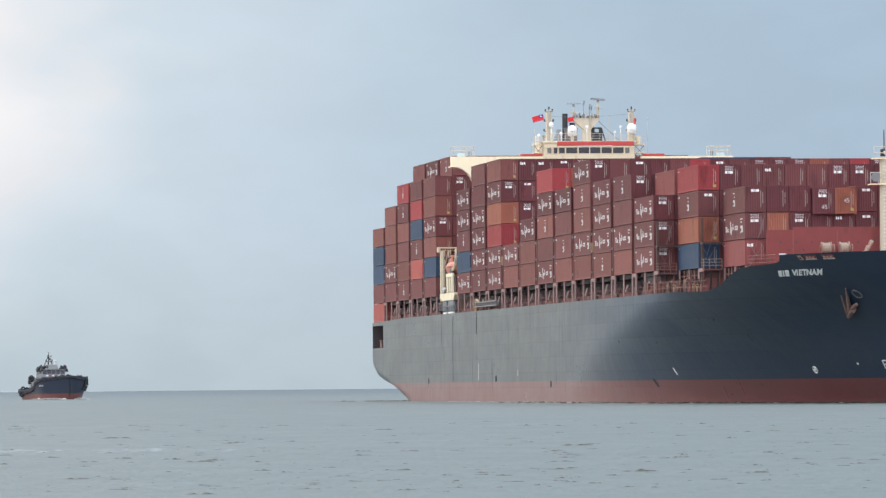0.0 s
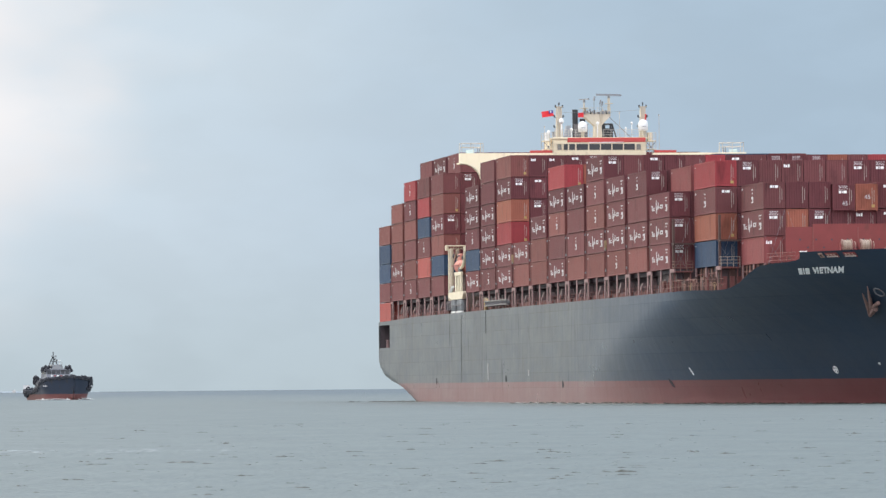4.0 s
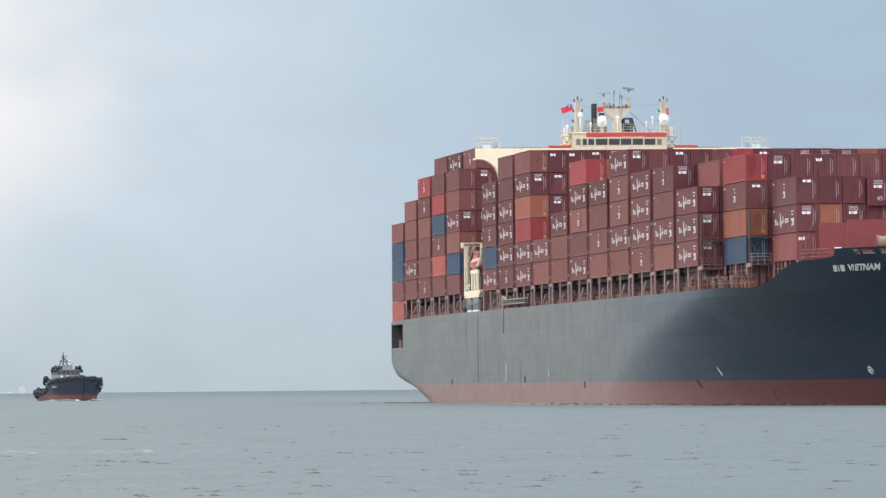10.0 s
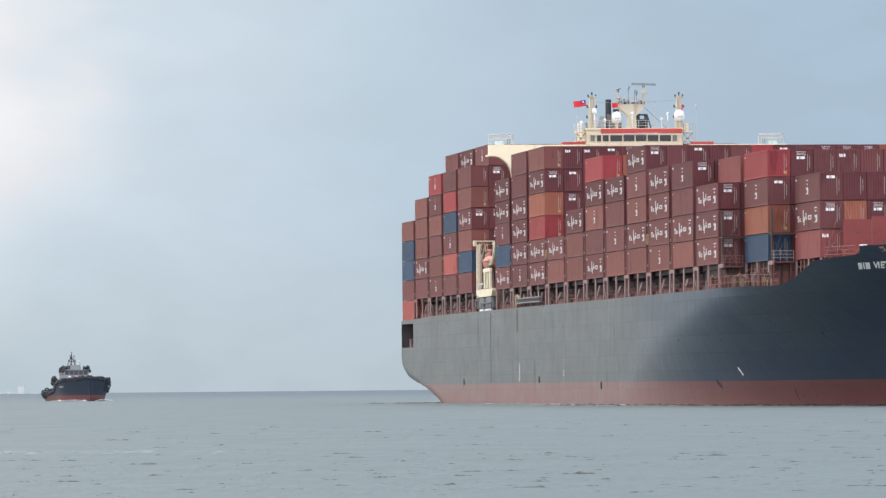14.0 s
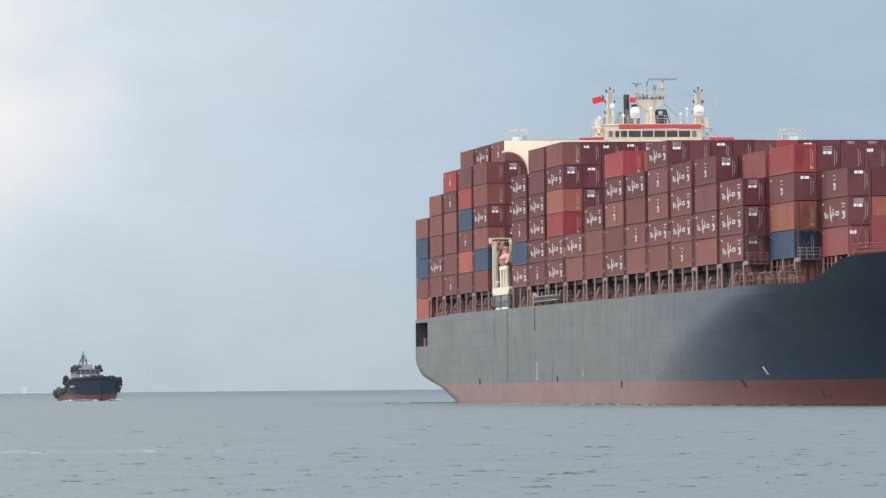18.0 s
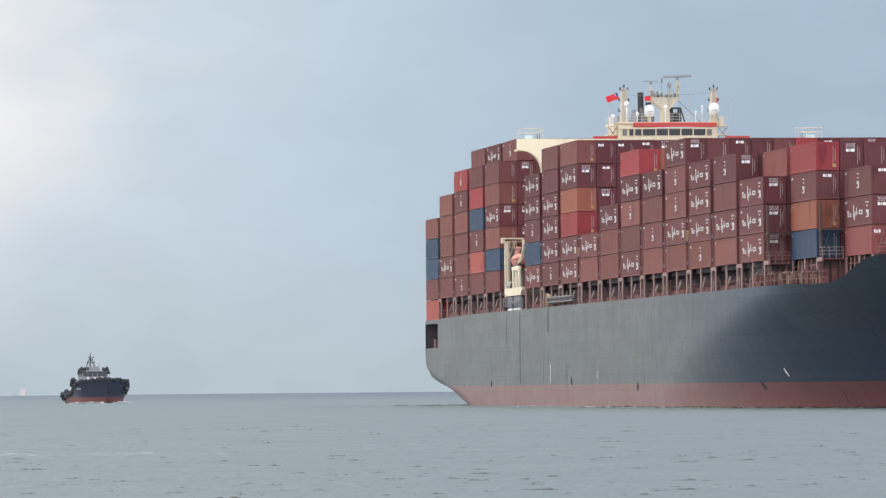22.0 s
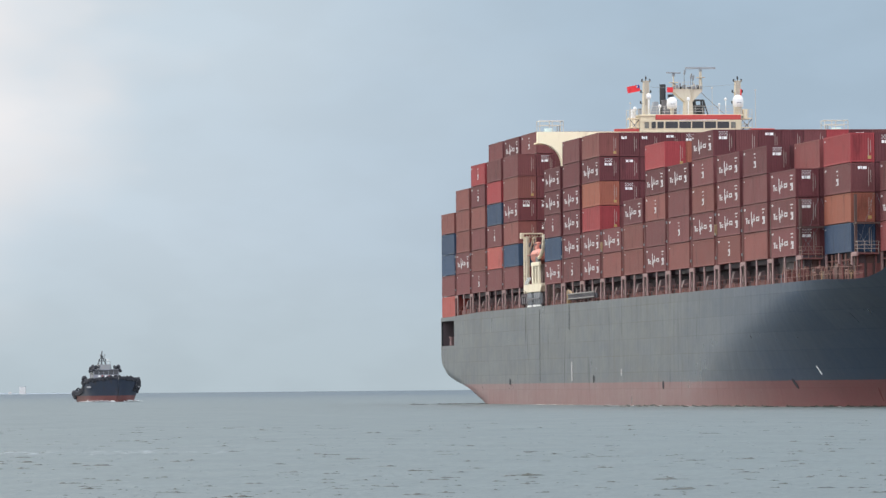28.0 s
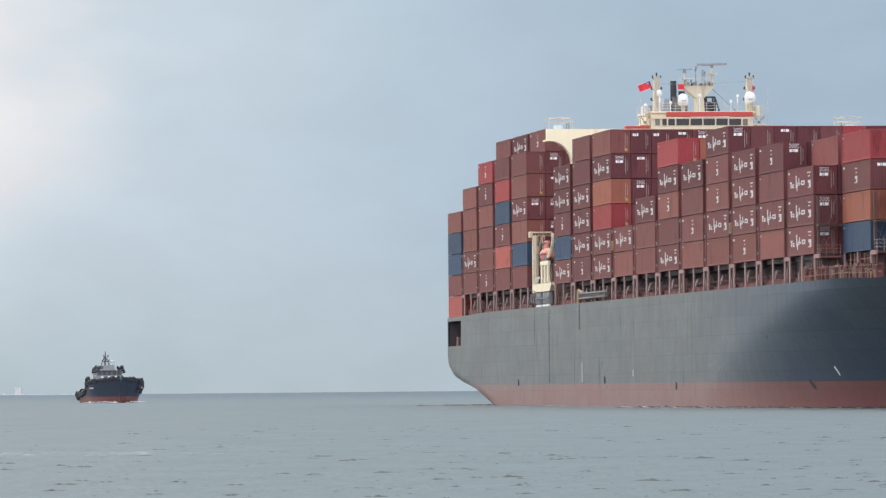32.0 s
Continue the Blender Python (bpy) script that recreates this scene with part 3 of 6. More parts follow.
def container_meshes():
    made = {}
    for key, mat in PAINT.items():
        bm = B()
        # long sides: pressed ribs
        for y, n in ((0.03, -1), (WIDE - 0.03, 1)):
            xs, k = [], 0
            step = (LONG - 0.3) / 176
            line = []
            for i in range(177):
                d = (0.0, 0.0, 0.018, 0.018)[i % 4]
                line.append((-LONG + 0.15 + i * step, y - n * d))
            lo = [bm.verts.new((x, yy, 0.14)) for x, yy in line]
            hi = [bm.verts.new((x, yy, TALL - 0.1)) for x, yy in line]
            for i in range(176):
                f = (lo[i], lo[i + 1], hi[i + 1], hi[i])
                bm.faces.new(f if n < 0 else f[::-1])
        for x, n in ((-0.03, 1), (-LONG + 0.03, -1)):
            step = (WIDE - 0.28) / 32
            line = [(x - n * (0.0, 0.0, 0.024, 0.024)[i % 4], 0.14 + i * step) for i in range(33)]
            lo = [bm.verts.new((xx, y, 0.14)) for xx, y in line]
            hi = [bm.verts.new((xx, y, TALL - 0.1)) for xx, y in line]
            for i in range(32):
                f = (lo[i], lo[i + 1], hi[i + 1], hi[i])
                bm.faces.new(f if n > 0 else f[::-1])
        box(bm, -LONG + 0.05, -0.05, 0.04, WIDE - 0.04, TALL - 0.06, TALL - 0.02)
        box(bm, -LONG + 0.05, -0.05, 0.05, WIDE - 0.05, 0.1, 0.16)
        me = bpy.data.meshes.new("shipping_container")
        bm.normal_update()
        bm.to_mesh(me)
        bm.free()
        me.materials.append(mat)
        fr = B()
        for x in (-LONG, -0.16):
            for y in (0.0, WIDE - 0.14):
                box(fr, x, x + 0.16, y, y + 0.14, 0.0, TALL)
            box(fr, x + 0.01, x + 0.15, 0.14, WIDE - 0.14, 0.0, 0.15)
            box(fr, x + 0.01, x + 0.15, 0.14, WIDE - 0.14, TALL - 0.12, TALL)
        for y in (0.0, WIDE - 0.1):
            box(fr, -LONG + 0.16, -0.16, y, y + 0.1, 0.0, 0.15)
            box(fr, -LONG + 0.16, -0.16, y, y + 0.1, TALL - 0.11, TALL)
        for x in (-LONG + 0.02, -0.17):
            for y in (0.02, WIDE - 0.17):
                box(fr, x, x + 0.15, y, y + 0.15, TALL - TIER, 0.0)
        fm = bpy.data.meshes.new("frame")
        fr.normal_update()
        fr.to_mesh(fm)
        fr.free()
        fm.materials.append(mat)
        made[key] = (me, fm)
    return made


def plates_mesh(name, rects, plane):
    """Thin painted bars. plane 'side': shares along the box and up it; 'end': shares across and up."""
    bm = B()
    for a0, a1, b0, b1 in rects:
        z0, z1 = TALL * b0, TALL * b1
        if plane == "side":
            box(bm, -LONG + LONG * a0, -LONG + LONG * a1, 0.012, 0.028, z0, z1)
        else:
            box(bm, -0.028, -0.012, WIDE * a0, WIDE * a1, z0, z1)
    me = bpy.data.meshes.new(name)
    bm.normal_update()
    bm.to_mesh(me)
    bm.free()
    me.materials.append(DULLMARK if plane == "side" else MARK)
    return me


LONG_WRITING = plates_mesh("side_marking", [
    (0.09, 0.17, 0.50, 0.545), (0.115, 0.15, 0.33, 0.50), (0.18, 0.25, 0.33, 0.38), (0.18, 0.205, 0.38, 0.46), (0.205, 0.25, 0.42, 0.46), (0.32, 0.35, 0.30, 0.74), (0.35, 0.375, 0.20, 0.42), (0.375, 0.405, 0.36, 0.50),
    (0.43, 0.455, 0.38, 0.64), (0.455, 0.49, 0.42, 0.47), (0.53, 0.555, 0.38, 0.54), (0.555, 0.63, 0.49, 0.54), (0.555, 0.63, 0.38, 0.43), (0.63, 0.66, 0.38, 0.54),
    (0.78, 0.89, 0.76, 0.80), (0.80, 0.86, 0.64, 0.68), (0.79, 0.89, 0.42, 0.52), (0.83, 0.89, 0.25, 0.42), (0.78, 0.83, 0.25, 0.29)], "side")
SHORT_WRITING = plates_mesh("side_marking", [(0.47, 0.53, 0.76, 0.80), (0.49, 0.53, 0.62, 0.66), (0.46, 0.54, 0.43, 0.52), (0.50, 0.54, 0.28, 0.43), (0.45, 0.50, 0.28, 0.32)], "side")
CORNER_TAG = plates_mesh("corner_tag", [(0.03, 0.085, 0.81, 0.88)], "side")
SMALL_TAG = plates_mesh("corner_tag", [(0.03, 0.06, 0.83, 0.87)], "side")
END_Z = plates_mesh("end_marking", [(0.27 + 0.115 * i + (0.057 if j % 2 else 0), 0.315 + 0.115 * i + (0.057 if j % 2 else 0), 0.90 - 0.055 * j, 0.93 - 0.055 * j) for j in range(3) for i in range(4 - (j % 2))]
                   + [(0.27, 0.375, 0.64, 0.745), (0.405, 0.445, 0.64, 0.745), (0.475, 0.63, 0.64, 0.745)], "end")
END_BAR = plates_mesh("end_marking", [(0.31, 0.42, 0.78, 0.88), (0.45, 0.49, 0.78, 0.88), (0.52, 0.67, 0.78, 0.88)], "end")
END_SMALL = plates_mesh("end_marking", [(0.10, 0.16, 0.72, 0.84), (0.18, 0.26, 0.72, 0.82), (0.29, 0.37, 0.72, 0.84)], "end")
BAR_MESH = bpy.data.meshes.new("locking_bar")
bm = B()
for y, z0, z1 in ((0.74, 0.55, TALL - 0.45), (0.83, 0.9, TALL - 0.7)):
    box(bm, -0.03, 0.0, WIDE * y, WIDE * y + 0.045, z0, z1)
bm.to_mesh(BAR_MESH)
bm.free()
BAR_MESH.materials.append(BARSTEEL)
STICKER = bpy.data.meshes.new("sticker")
bm = B()
box(bm, -0.03, -0.012, WIDE * 0.72, WIDE * 0.86, 0.28, 0.60)
bm.to_mesh(STICKER)
bm.free()
STICKER.materials.append(YELLOW)
BOXES = container_meshes()
cargo = []
rng = random.Random(7)


def add_container(u, row, tier, paint, side="", end="", place="in the stacks on deck", z=None):
    ob = new("shipping_container", BOXES[paint][0])
    ob.location = (u, ROW * row, FLOOR + TIER * tier if z is None else z)
    words = PAINT_WORDS[paint] + " steel container " + place
    tagged(ob, words, "container", "containers stacked on the deck")
    fr = new("frame", BOXES[paint][1])
    fr.parent = ob
    for me in ([LONG_WRITING] if side == "T" else [SHORT_WRITING] if side == "n" else []) + ([CORNER_TAG] if side in "Tn" and side else [SMALL_TAG] if side == "-" else []) \
            + ([END_Z] if end == "Z" else [END_BAR] if end == "z" else [END_SMALL] if end == "x" else []) + ([BAR_MESH] if end else []) \
            + ([STICKER] if end and paint in "okr" else []):
        k = new(me.name.split(".")[0], me)
        k.parent = ob
        if "marking" in k.name:
            k["kind"] = "stuff"
    cargo.append(ob)
    return ob


def add_long_box(u, row, paint):
    """A forty-five foot box that juts out over the one below, with its length painted on the end."""
    ob = add_container(u, row, 2, paint, "", "Z" if paint == "m" else "-", "jutting out over the box below", z=FLOOR + TIER * 2 - 0.25)
    ob["label"] = PAINT_WORDS[paint] + " forty-five foot container jutting out over the stack"
    cu = bpy.data.curves.new("length_number", "FONT")
    cu.body, cu.size, cu.extrude, cu.align_x = "45", 0.66, 0.008, "CENTER"
    tx = new("length_number_curve", cu)
    me = bpy.data.meshes.new_from_object(tx.evaluated_get(bpy.context.evaluated_depsgraph_get()))
    bpy.data.objects.remove(tx)
    me.materials.clear()
    me.materials.append(DULLMARK)
    nb = new("length_number", me)
    nb.parent = ob
    nb.matrix_local = Matrix.Translation((0.02, 1.3, 0.5 if paint == "m" else 1.2)) @ Matrix(((0, 0, 1, 0), (1, 0, 0, 0), (0, 1, 0, 0), (0, 0, 0, 1)))
    nb["kind"] = "stuff"


def build_cargo():
    quad_v, quad_f = [], []
    for b, (kind, u) in enumerate(BAYS):
        first = INSET[b]
        rows = 16 - 2 * first
        nxt_gap = b == 4 or b == 17
        for i in range(rows):
            row = first + i
            port = rows - 1 - i
            edge = min(i, port)
            n = OUTER[b] if edge == 0 else SECOND[b] if edge == 1 else INNER[b]
            if b < 17 and not nxt_gap:
                j2 = row - INSET[b + 1]
                r2 = 16 - 2 * INSET[b + 1]
                clear = 0
                if 0 <= j2 < r2:
                    e2 = min(j2, r2 - 1 - j2)
                    clear = OUTER[b + 1] if e2 == 0 else SECOND[b + 1] if e2 == 1 else INNER[b + 1]
            else:
                clear = 1
            for t in range(n):
                if i == 0:
                    code = SIDES[b].split()[t]
                    end = ENDS.get(b, "------")[t]
                    tag = {0: "at the bottom of an outer stack", n - 1: "on top of an outer stack"}.get(t, "in an outer stack facing the sea")
                    add_container(u, row, t, code[0], code[1], end, tag)
                elif t >= clear or (i == 1 and t >= OUTER[b]):
                    k = rng.random()
                    paint = "m" if k < 0.62 else "b" if k < 0.84 else "o" if k < 0.93 else "r"
                    end = rng.choice("ZZZzzx---") if paint in "mb" else "-"
                    side = "n" if i == 1 and t >= OUTER[b] else ""
                    if (b, row, t) in KNOWN:
                        paint, side, end = KNOWN[b, row, t]
                    if b == 17 and t == 2 and row in (5, 6):
                        add_long_box(u + 0.75, row, "m" if row == 5 else "o")
                    else:
                        # high boxes crown the tall stacks before the bridge
                        add_container(u, row, t, paint, side, end, z=FLOOR + TIER * t + (0.12 if b == 7 and t == 5 and row > 10 else 0.0))
                else:
                    y = ROW * row
                    z = FLOOR + TIER * t
                    s = len(quad_v)
                    quad_v.extend([(x, yy, zz) for x in (u - LONG, u) for yy in (y, y + WIDE) for zz in (z, z + TALL)])
                    quad_f.extend([tuple(s + q for q in f) for f in ((0, 1, 3, 2), (4, 6, 7, 5), (0, 4, 5, 1), (2, 3, 7, 6), (1, 5, 7, 3), (0, 2, 6, 4))])
    # lone box one step lower at the stern, and the two longer boxes at the front
    add_container(BAYS[0][1], 0, -1, "c", "", "", "at the stern, one step below the stacks", z=12.1)
    me = bpy.data.meshes.new("stacked_containers")
    me.from_pydata(quad_v, [], quad_f)
    me.materials.append(PAINT["m"])
    st = tagged(new("stacked_containers", me), "tops of maroon containers inside the deck stacks", "containers", kind="stuff")
    cargo.append(st)


build_cargo()


def build_lashing():
    """Pedestals, coamings and walkway rails below the outer stacks."""
    for b, (kind, u) in enumerate(BAYS):
        y0 = ROW * INSET[b]
        us = [u - 0.2, u - LONG + 0.2, u - LONG / 2]
        for x in us:
            bm = B()
            z0 = 11.6 if b < 15 else max(11.6, deck_edge(x) - 0.35)
            ya = max(y0 + 0.05, MID - half_beam(x, z0) + 0.3)
            box(bm, x - 0.25, x + 0.25, ya, ya + 0.15, z0, FLOOR, 0.02)
            part("pedestal", bm, POSTPINK, ship)
        # coaming and cover dark, the shade under the stacks put into their colour
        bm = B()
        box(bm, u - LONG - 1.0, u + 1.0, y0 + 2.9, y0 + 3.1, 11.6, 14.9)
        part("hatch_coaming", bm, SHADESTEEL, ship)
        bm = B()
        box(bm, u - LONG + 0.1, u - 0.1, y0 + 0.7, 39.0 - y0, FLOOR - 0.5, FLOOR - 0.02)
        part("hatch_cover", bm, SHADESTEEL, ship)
        for k in range(2):
            bm = B()
            x, ya = u - 3.2 - 5.9 * k, y0 + 1.0
            prism(bm, [(ya - 0.2, 13.05), (ya + 0.75, 13.05), (ya + 0.7, 13.4), (ya + 0.5, 14.0 + 0.15 * ((b + k) % 3)), (ya + 0.1, 13.9 + 0.15 * ((b + k) % 3))], "x", x - 0.5, x + 0.5)
            part("coaming_bracket", bm, BRACKET, ship)
        if b not in (4, 17):
            bm = B()
            box(bm, u - 0.3, u + 2.1, y0 + 0.04, y0 + 0.24, FLOOR - 0.45, FLOOR - 0.05, 0.02)
            part("post_header", bm, POSTPINK, ship)
        # lamps and ladder hoops on the outer posts of some bridges
        if b in (7, 12):
            z = 18.2
            bm = B()
            for x in (u + 0.4, u + 1.3):
                box(bm, x, x + 0.12, y0 - 0.06, y0 + 0.08, z, z + 1.1)
            for q in (z, z + 1.0):
                box(bm, u + 0.52, u + 1.3, y0 - 0.06, y0 + 0.08, q, q + 0.1)
            part("ladder_hoop", bm, DAVITOCHRE, ship)
        if b < 14 and b != 4:
            bm = B()
            box(bm, u + 0.95, u + 1.25, y0 + 0.02, y0 + 0.3, 14.9, 20.7, 0.02)
            post = part("bridge_post", bm, WALKRED, ship)
            for z in (15.6, 18.1, 20.2):
                bm = B()
                box(bm, u + 1.0, u + 1.2, y0 - 0.1, y0 + 0.02, z, z + 0.3, 0.02)
                part("walkway_lamp", bm, GREY, post)
        # lashing bridge between this bay and the next, browned for the gap's shade
        if b not in (4, 17):
            bm = B()
            for y in [y0 + 0.2 + 2.47 * k for k in range(0, 16 - 2 * INSET[b], 3)]:
                box(bm, u + 0.5, u + 0.75, y, y + 0.25, 11.6, 20.6)
            box(bm, u + 0.35, u + 1.5, y0 + 0.2, 39.2 - y0, 17.7, 17.85)
            part("lashing_bridge", bm, DARKDECK, ship)
        if b > 15:
            continue
        bm = B()
        for z in (12.9, 13.35):
            rod(bm, (u - BAY, 0.35 + y0 * 0.8, z), (u, 0.35 + y0 * 0.8, z), 0.022, None, 5)
        for k in range(5):
            x = u - BAY + k * BAY / 5
            rod(bm, (x, 0.35 + y0 * 0.8, 11.6), (x, 0.35 + y0 * 0.8, 13.35), 0.03, None, 5)
        pieces(bm, DECKRED, ship)


build_lashing()


def lathe(bm, x, y, profile, n=18):
    rings = [[bm.verts.new((x + max(r, 0.005) * math.cos(2 * math.pi * k / n), y + max(r, 0.005) * math.sin(2 * math.pi * k / n), z)) for k in range(n)] for r, z in profile]
    for a, b in zip(rings, rings[1:]):
        for k in range(n):
            bm.faces.new((a[k], a[(k + 1) % n], b[(k + 1) % n], b[k]))
    bm.faces.new(rings[0][::-1])
    bm.faces.new(rings[-1])


def build_deckhouse():
    house = tagged(new("bridge_house"), "cream ship's bridge house with wide wings and masts", "superstructure")
    U = -157.2
    bm = B()
    box(bm, U - 13, U, 7.5, 32.1, 11.6, 33.2)
    part("tower_block", bm, CREAM, house)
    # wing girders with the round bracket under each end
    for s in (-1, 1):
        bm = B()
        pts = [(20.2, 34.45), (20.2, 33.0)]
        for k in range(1, 9):
            a = math.pi / 2 * k / 8
            pts.append((20.0 - 2.9 * math.sin(a), 33.0 - 2.9 * (1 - math.cos(a))))
        pts += [(16.8, 30.1), (16.8, 33.0), (7.0, 33.0), (7.0, 34.45)]
        prism(bm, [(MID + 0.3 + s * p[0], p[1]) for p in pts], "x", U - 1.2, U)
        part("bridge_wing", bm, CREAM, house)
        bm = B()
        box(bm, U - 4.0, U - 1.2, min(MID + 0.3 + s * 7, MID + 0.3 + s * 20.1), max(MID + 0.3 + s * 7, MID + 0.3 + s * 20.1), 33.0, 33.2)
        part("wing_deck", bm, CREAM, house)
        bm = B()
        a, c = MID + 0.3 + s * 7.2, MID + 0.3 + s * 10.3
        box(bm, U - 0.8, U + 0.05, min(a, c), max(a, c), 34.45, 34.8, 0.03)
        part("wing_screen", bm, ORANGE, house)
        bm = B()
        for y in (16.9, 18.3, 19.9):
            for x in (U - 2.6, U - 0.3):
                rod(bm, (x, MID + 0.3 + s * y, 34.3), (x, MID + 0.3 + s * y, 35.85), 0.05, None, 6)
        for x in (U - 2.6, U - 0.3):
            for z in (35.3, 35.85):
                rod(bm, (x, MID + 0.3 + s * 16.9, z), (x, MID + 0.3 + s * 19.9, z), 0.05, None, 6)
        for y in (16.9, 18.3, 19.9):
            rod(bm, (U - 2.6, MID + 0.3 + s * y, 35.85), (U - 0.3, MID + 0.3 + s * y, 35.85), 0.05, None, 6)
        pieces(bm, RAILGREY, house, "cage_post", "cage_bar")
        bm = B()
        box(bm, U - 1.6, U - 0.9, MID + 0.3 + s * 18.6 - 0.55, MID + 0.3 + s * 18.6 + 0.55, 34.45, 34.95, 0.06)
        part("instrument_cover", bm, TEAL, house)
        for y in (17.2, 17.5):
            bm = B()
            rod(bm, (U - 1.3, MID + 0.3 + s * y, 34.45), (U - 1.3, MID + 0.3 + s * y, 35.25), 0.09, 0.07, 8)
            part("repeater_stand", bm, GREY, house)
    bm = B()
    box(bm, U - 8, U + 0.1, 13.0, 26.1, 33.2, 34.62, 0.05)
    part("wheelhouse_front", bm, HOUSECREAM, house)
    bm = B()
    box(bm, U - 8, U + 0.05, 13.05, 26.05, 34.62, 36.35)
    part("wheelhouse_wall", bm, HOUSECREAM, house)
    for y0, y1 in ((14.5, 15.02), (15.25, 16.05), (16.28, 17.88), (18.08, 19.56), (19.7, 21.18), (21.34, 22.8), (22.98, 24.5)):
        bm = B()
        prism(bm, [(U + 0.02, 34.86), (U + 0.10, 34.86), (U + 0.18, 35.68), (U + 0.02, 35.68)], "y", y0, y1)
        part("window", bm, GLASS, house)
    bm = B()
    box(bm, U - 8.4, U + 0.25, 12.9, 26.3, 36.35, 36.6, 0.05)
    part("wheelhouse_roof", bm, HOUSECREAM, house)
    bm = B()
    box(bm, U - 0.3, U + 0.3, 15.0, 26.0, 35.92, 36.55, 0.04)
    part("red_fascia", bm, ORANGE, house)
    for y in (14.2, 26.05):
        bm = B()
        prism(bm, [(y - 0.46, 36.6), (y + 0.46, 36.6), (y + 0.33, 40.9), (y - 0.33, 40.9)], "x", U - 2.5, U - 1.6)
        box(bm, U - 2.6, U - 1.5, y - 0.5, y + 0.5, 40.9, 40.98)
        mast = part("signal_mast", bm, MASTCREAM, house)
        for z, d in ((38.1, -0.7), (39.5, -0.65), (39.5, 0.6), (40.9, -0.5), (40.9, 0.5), (41.25, 0.0)):
            bm = B()
            if d:
                box(bm, U - 2.15, U - 1.95, min(y, y + d), max(y, y + d), z - 0.06, z)
            else:
                rod(bm, (U - 2.05, y, z - 0.35), (U - 2.05, y, z), 0.05, None, 6)
            rod(bm, (U - 2.05, y + d, z - 0.02), (U - 2.05, y + d, z + 0.32), 0.12, 0.09, 8)
            part("signal_lamp", bm, BLACK, mast)
        bm = B()
        for k in range(14):
            rod(bm, (U - 1.5, y - 0.2, 36.8 + 0.3 * k), (U - 1.5, y + 0.2, 36.8 + 0.3 * k), 0.025, None, 4)
        for d in (-0.2, 0.2):
            rod(bm, (U - 1.5, y + d, 36.6), (U - 1.5, y + d, 40.9), 0.03, None, 4)
        pieces(bm, RAILGREY, mast, "ladder_stile", "ladder_rung")
    bm = B()
    prism(bm, [(19.12, 36.6), (20.22, 36.6), (20.12, 38.3), (21.4, 39.65), (21.4, 39.92), (17.6, 39.92), (17.6, 39.65), (19.2, 38.3)], "x", U - 3.2, U - 1.6)
    tower = part("radar_tower", bm, MASTCREAM, house)
    bm = B()
    for y in (17.6, 18.2, 18.9, 19.6, 20.3, 21.0, 21.4):
        rod(bm, (U - 1.6, y, 39.92), (U - 1.6, y, 40.8), 0.022, None, 5)
    for z in (40.35, 40.8):
        rod(bm, (U - 1.6, 17.6, z), (U - 1.6, 21.4, z), 0.02, None, 5)
    pieces(bm, MASTCREAM, tower)
    for y, top, r in ((17.75, 41.6, 0.09), (21.25, 42.25, 0.17)):
        bm = B()
        rod(bm, (U - 2, y, 39.6), (U - 2, y, top), r * 1.25, r, 10)
        box(bm, U - 2.5, U - 1.5, y - 0.5, y + 0.5, top - 0.9, top - 0.82)
        part("scanner_post", bm, MASTCREAM, tower)
    for y, top in ((19.15, 42.3), (20.0, 41.8), (20.25, 41.6)):
        bm = B()
        rod(bm, (U - 2, y, 39.9), (U - 2, y, top), 0.05, 0.04, 6)
        rod(bm, (U - 2, y, top - 0.5), (U - 2, y + 0.12, top + 0.1), 0.13, 0.1, 8)
        part("horn", bm, GREY, tower)
    for y, z in ((17.7, 40.2), (18.1, 40.3), (18.5, 40.55), (18.9, 40.3), (20.3, 40.2), (20.7, 40.35), (21.2, 40.2)):
        bm = B()
        box(bm, U - 1.55, U - 1.3, y - 0.12, y + 0.12, z - 0.28, z + 0.1, 0.03)
        part("floodlight", bm, GREY, tower)
    for y, z, r in ((17.35, 38.2, 0.66), (25.9, 38.4, 0.7)):
        bm = B()
        lathe(bm, U - 1.0, y, [(r * 0.7, z - 1.2 * r), (r * 0.96, z - 1.12 * r), (r, z - 0.3 * r)] + [(r * math.cos(a), z + 1.06 * r * math.sin(a)) for a in [math.pi / 2 * k / 8 for k in range(9)]])
        dome = part("satellite_dome", bm, WHITE, house, smooth=True)
        bm = B()
        rod(bm, (U - 1.0, y, 36.5), (U - 1.0, y, z - 1.15 * r), r * 0.3, r * 0.42, 10)
        part("dome_pedestal", bm, MASTCREAM, dome)
        bm = B()
        for k in range(3):
            box(bm, U - 1.0 + r - 0.03, U - 1.0 + r + 0.02, y - 0.30 + 0.21 * k, y - 0.15 + 0.21 * k, z - 0.45 * r, z - 0.3 * r)
        part("dome_marking", bm, GREY, dome)["kind"] = "stuff"
    for y, z, r in ((12.5, 37.4, 0.22), (14.3, 38.95, 0.34), (15.7, 37.7, 0.22), (19.4, 38.6, 0.22), (24.25, 38.6, 0.17), (23.4, 37.9, 0.16)):
        bm = B()
        ball(bm, U - 0.7, y, z, r, 1.15, 12, 8)
        rod(bm, (U - 0.7, y, 36.5), (U - 0.7, y, z), r * 0.3, None, 6)
        rod(bm, (U - 0.7, y, z - r * 0.9), (U - 0.7, y, z), r * 0.9, r, 10)
        part("small_dome", bm, WHITE, house, smooth=True)
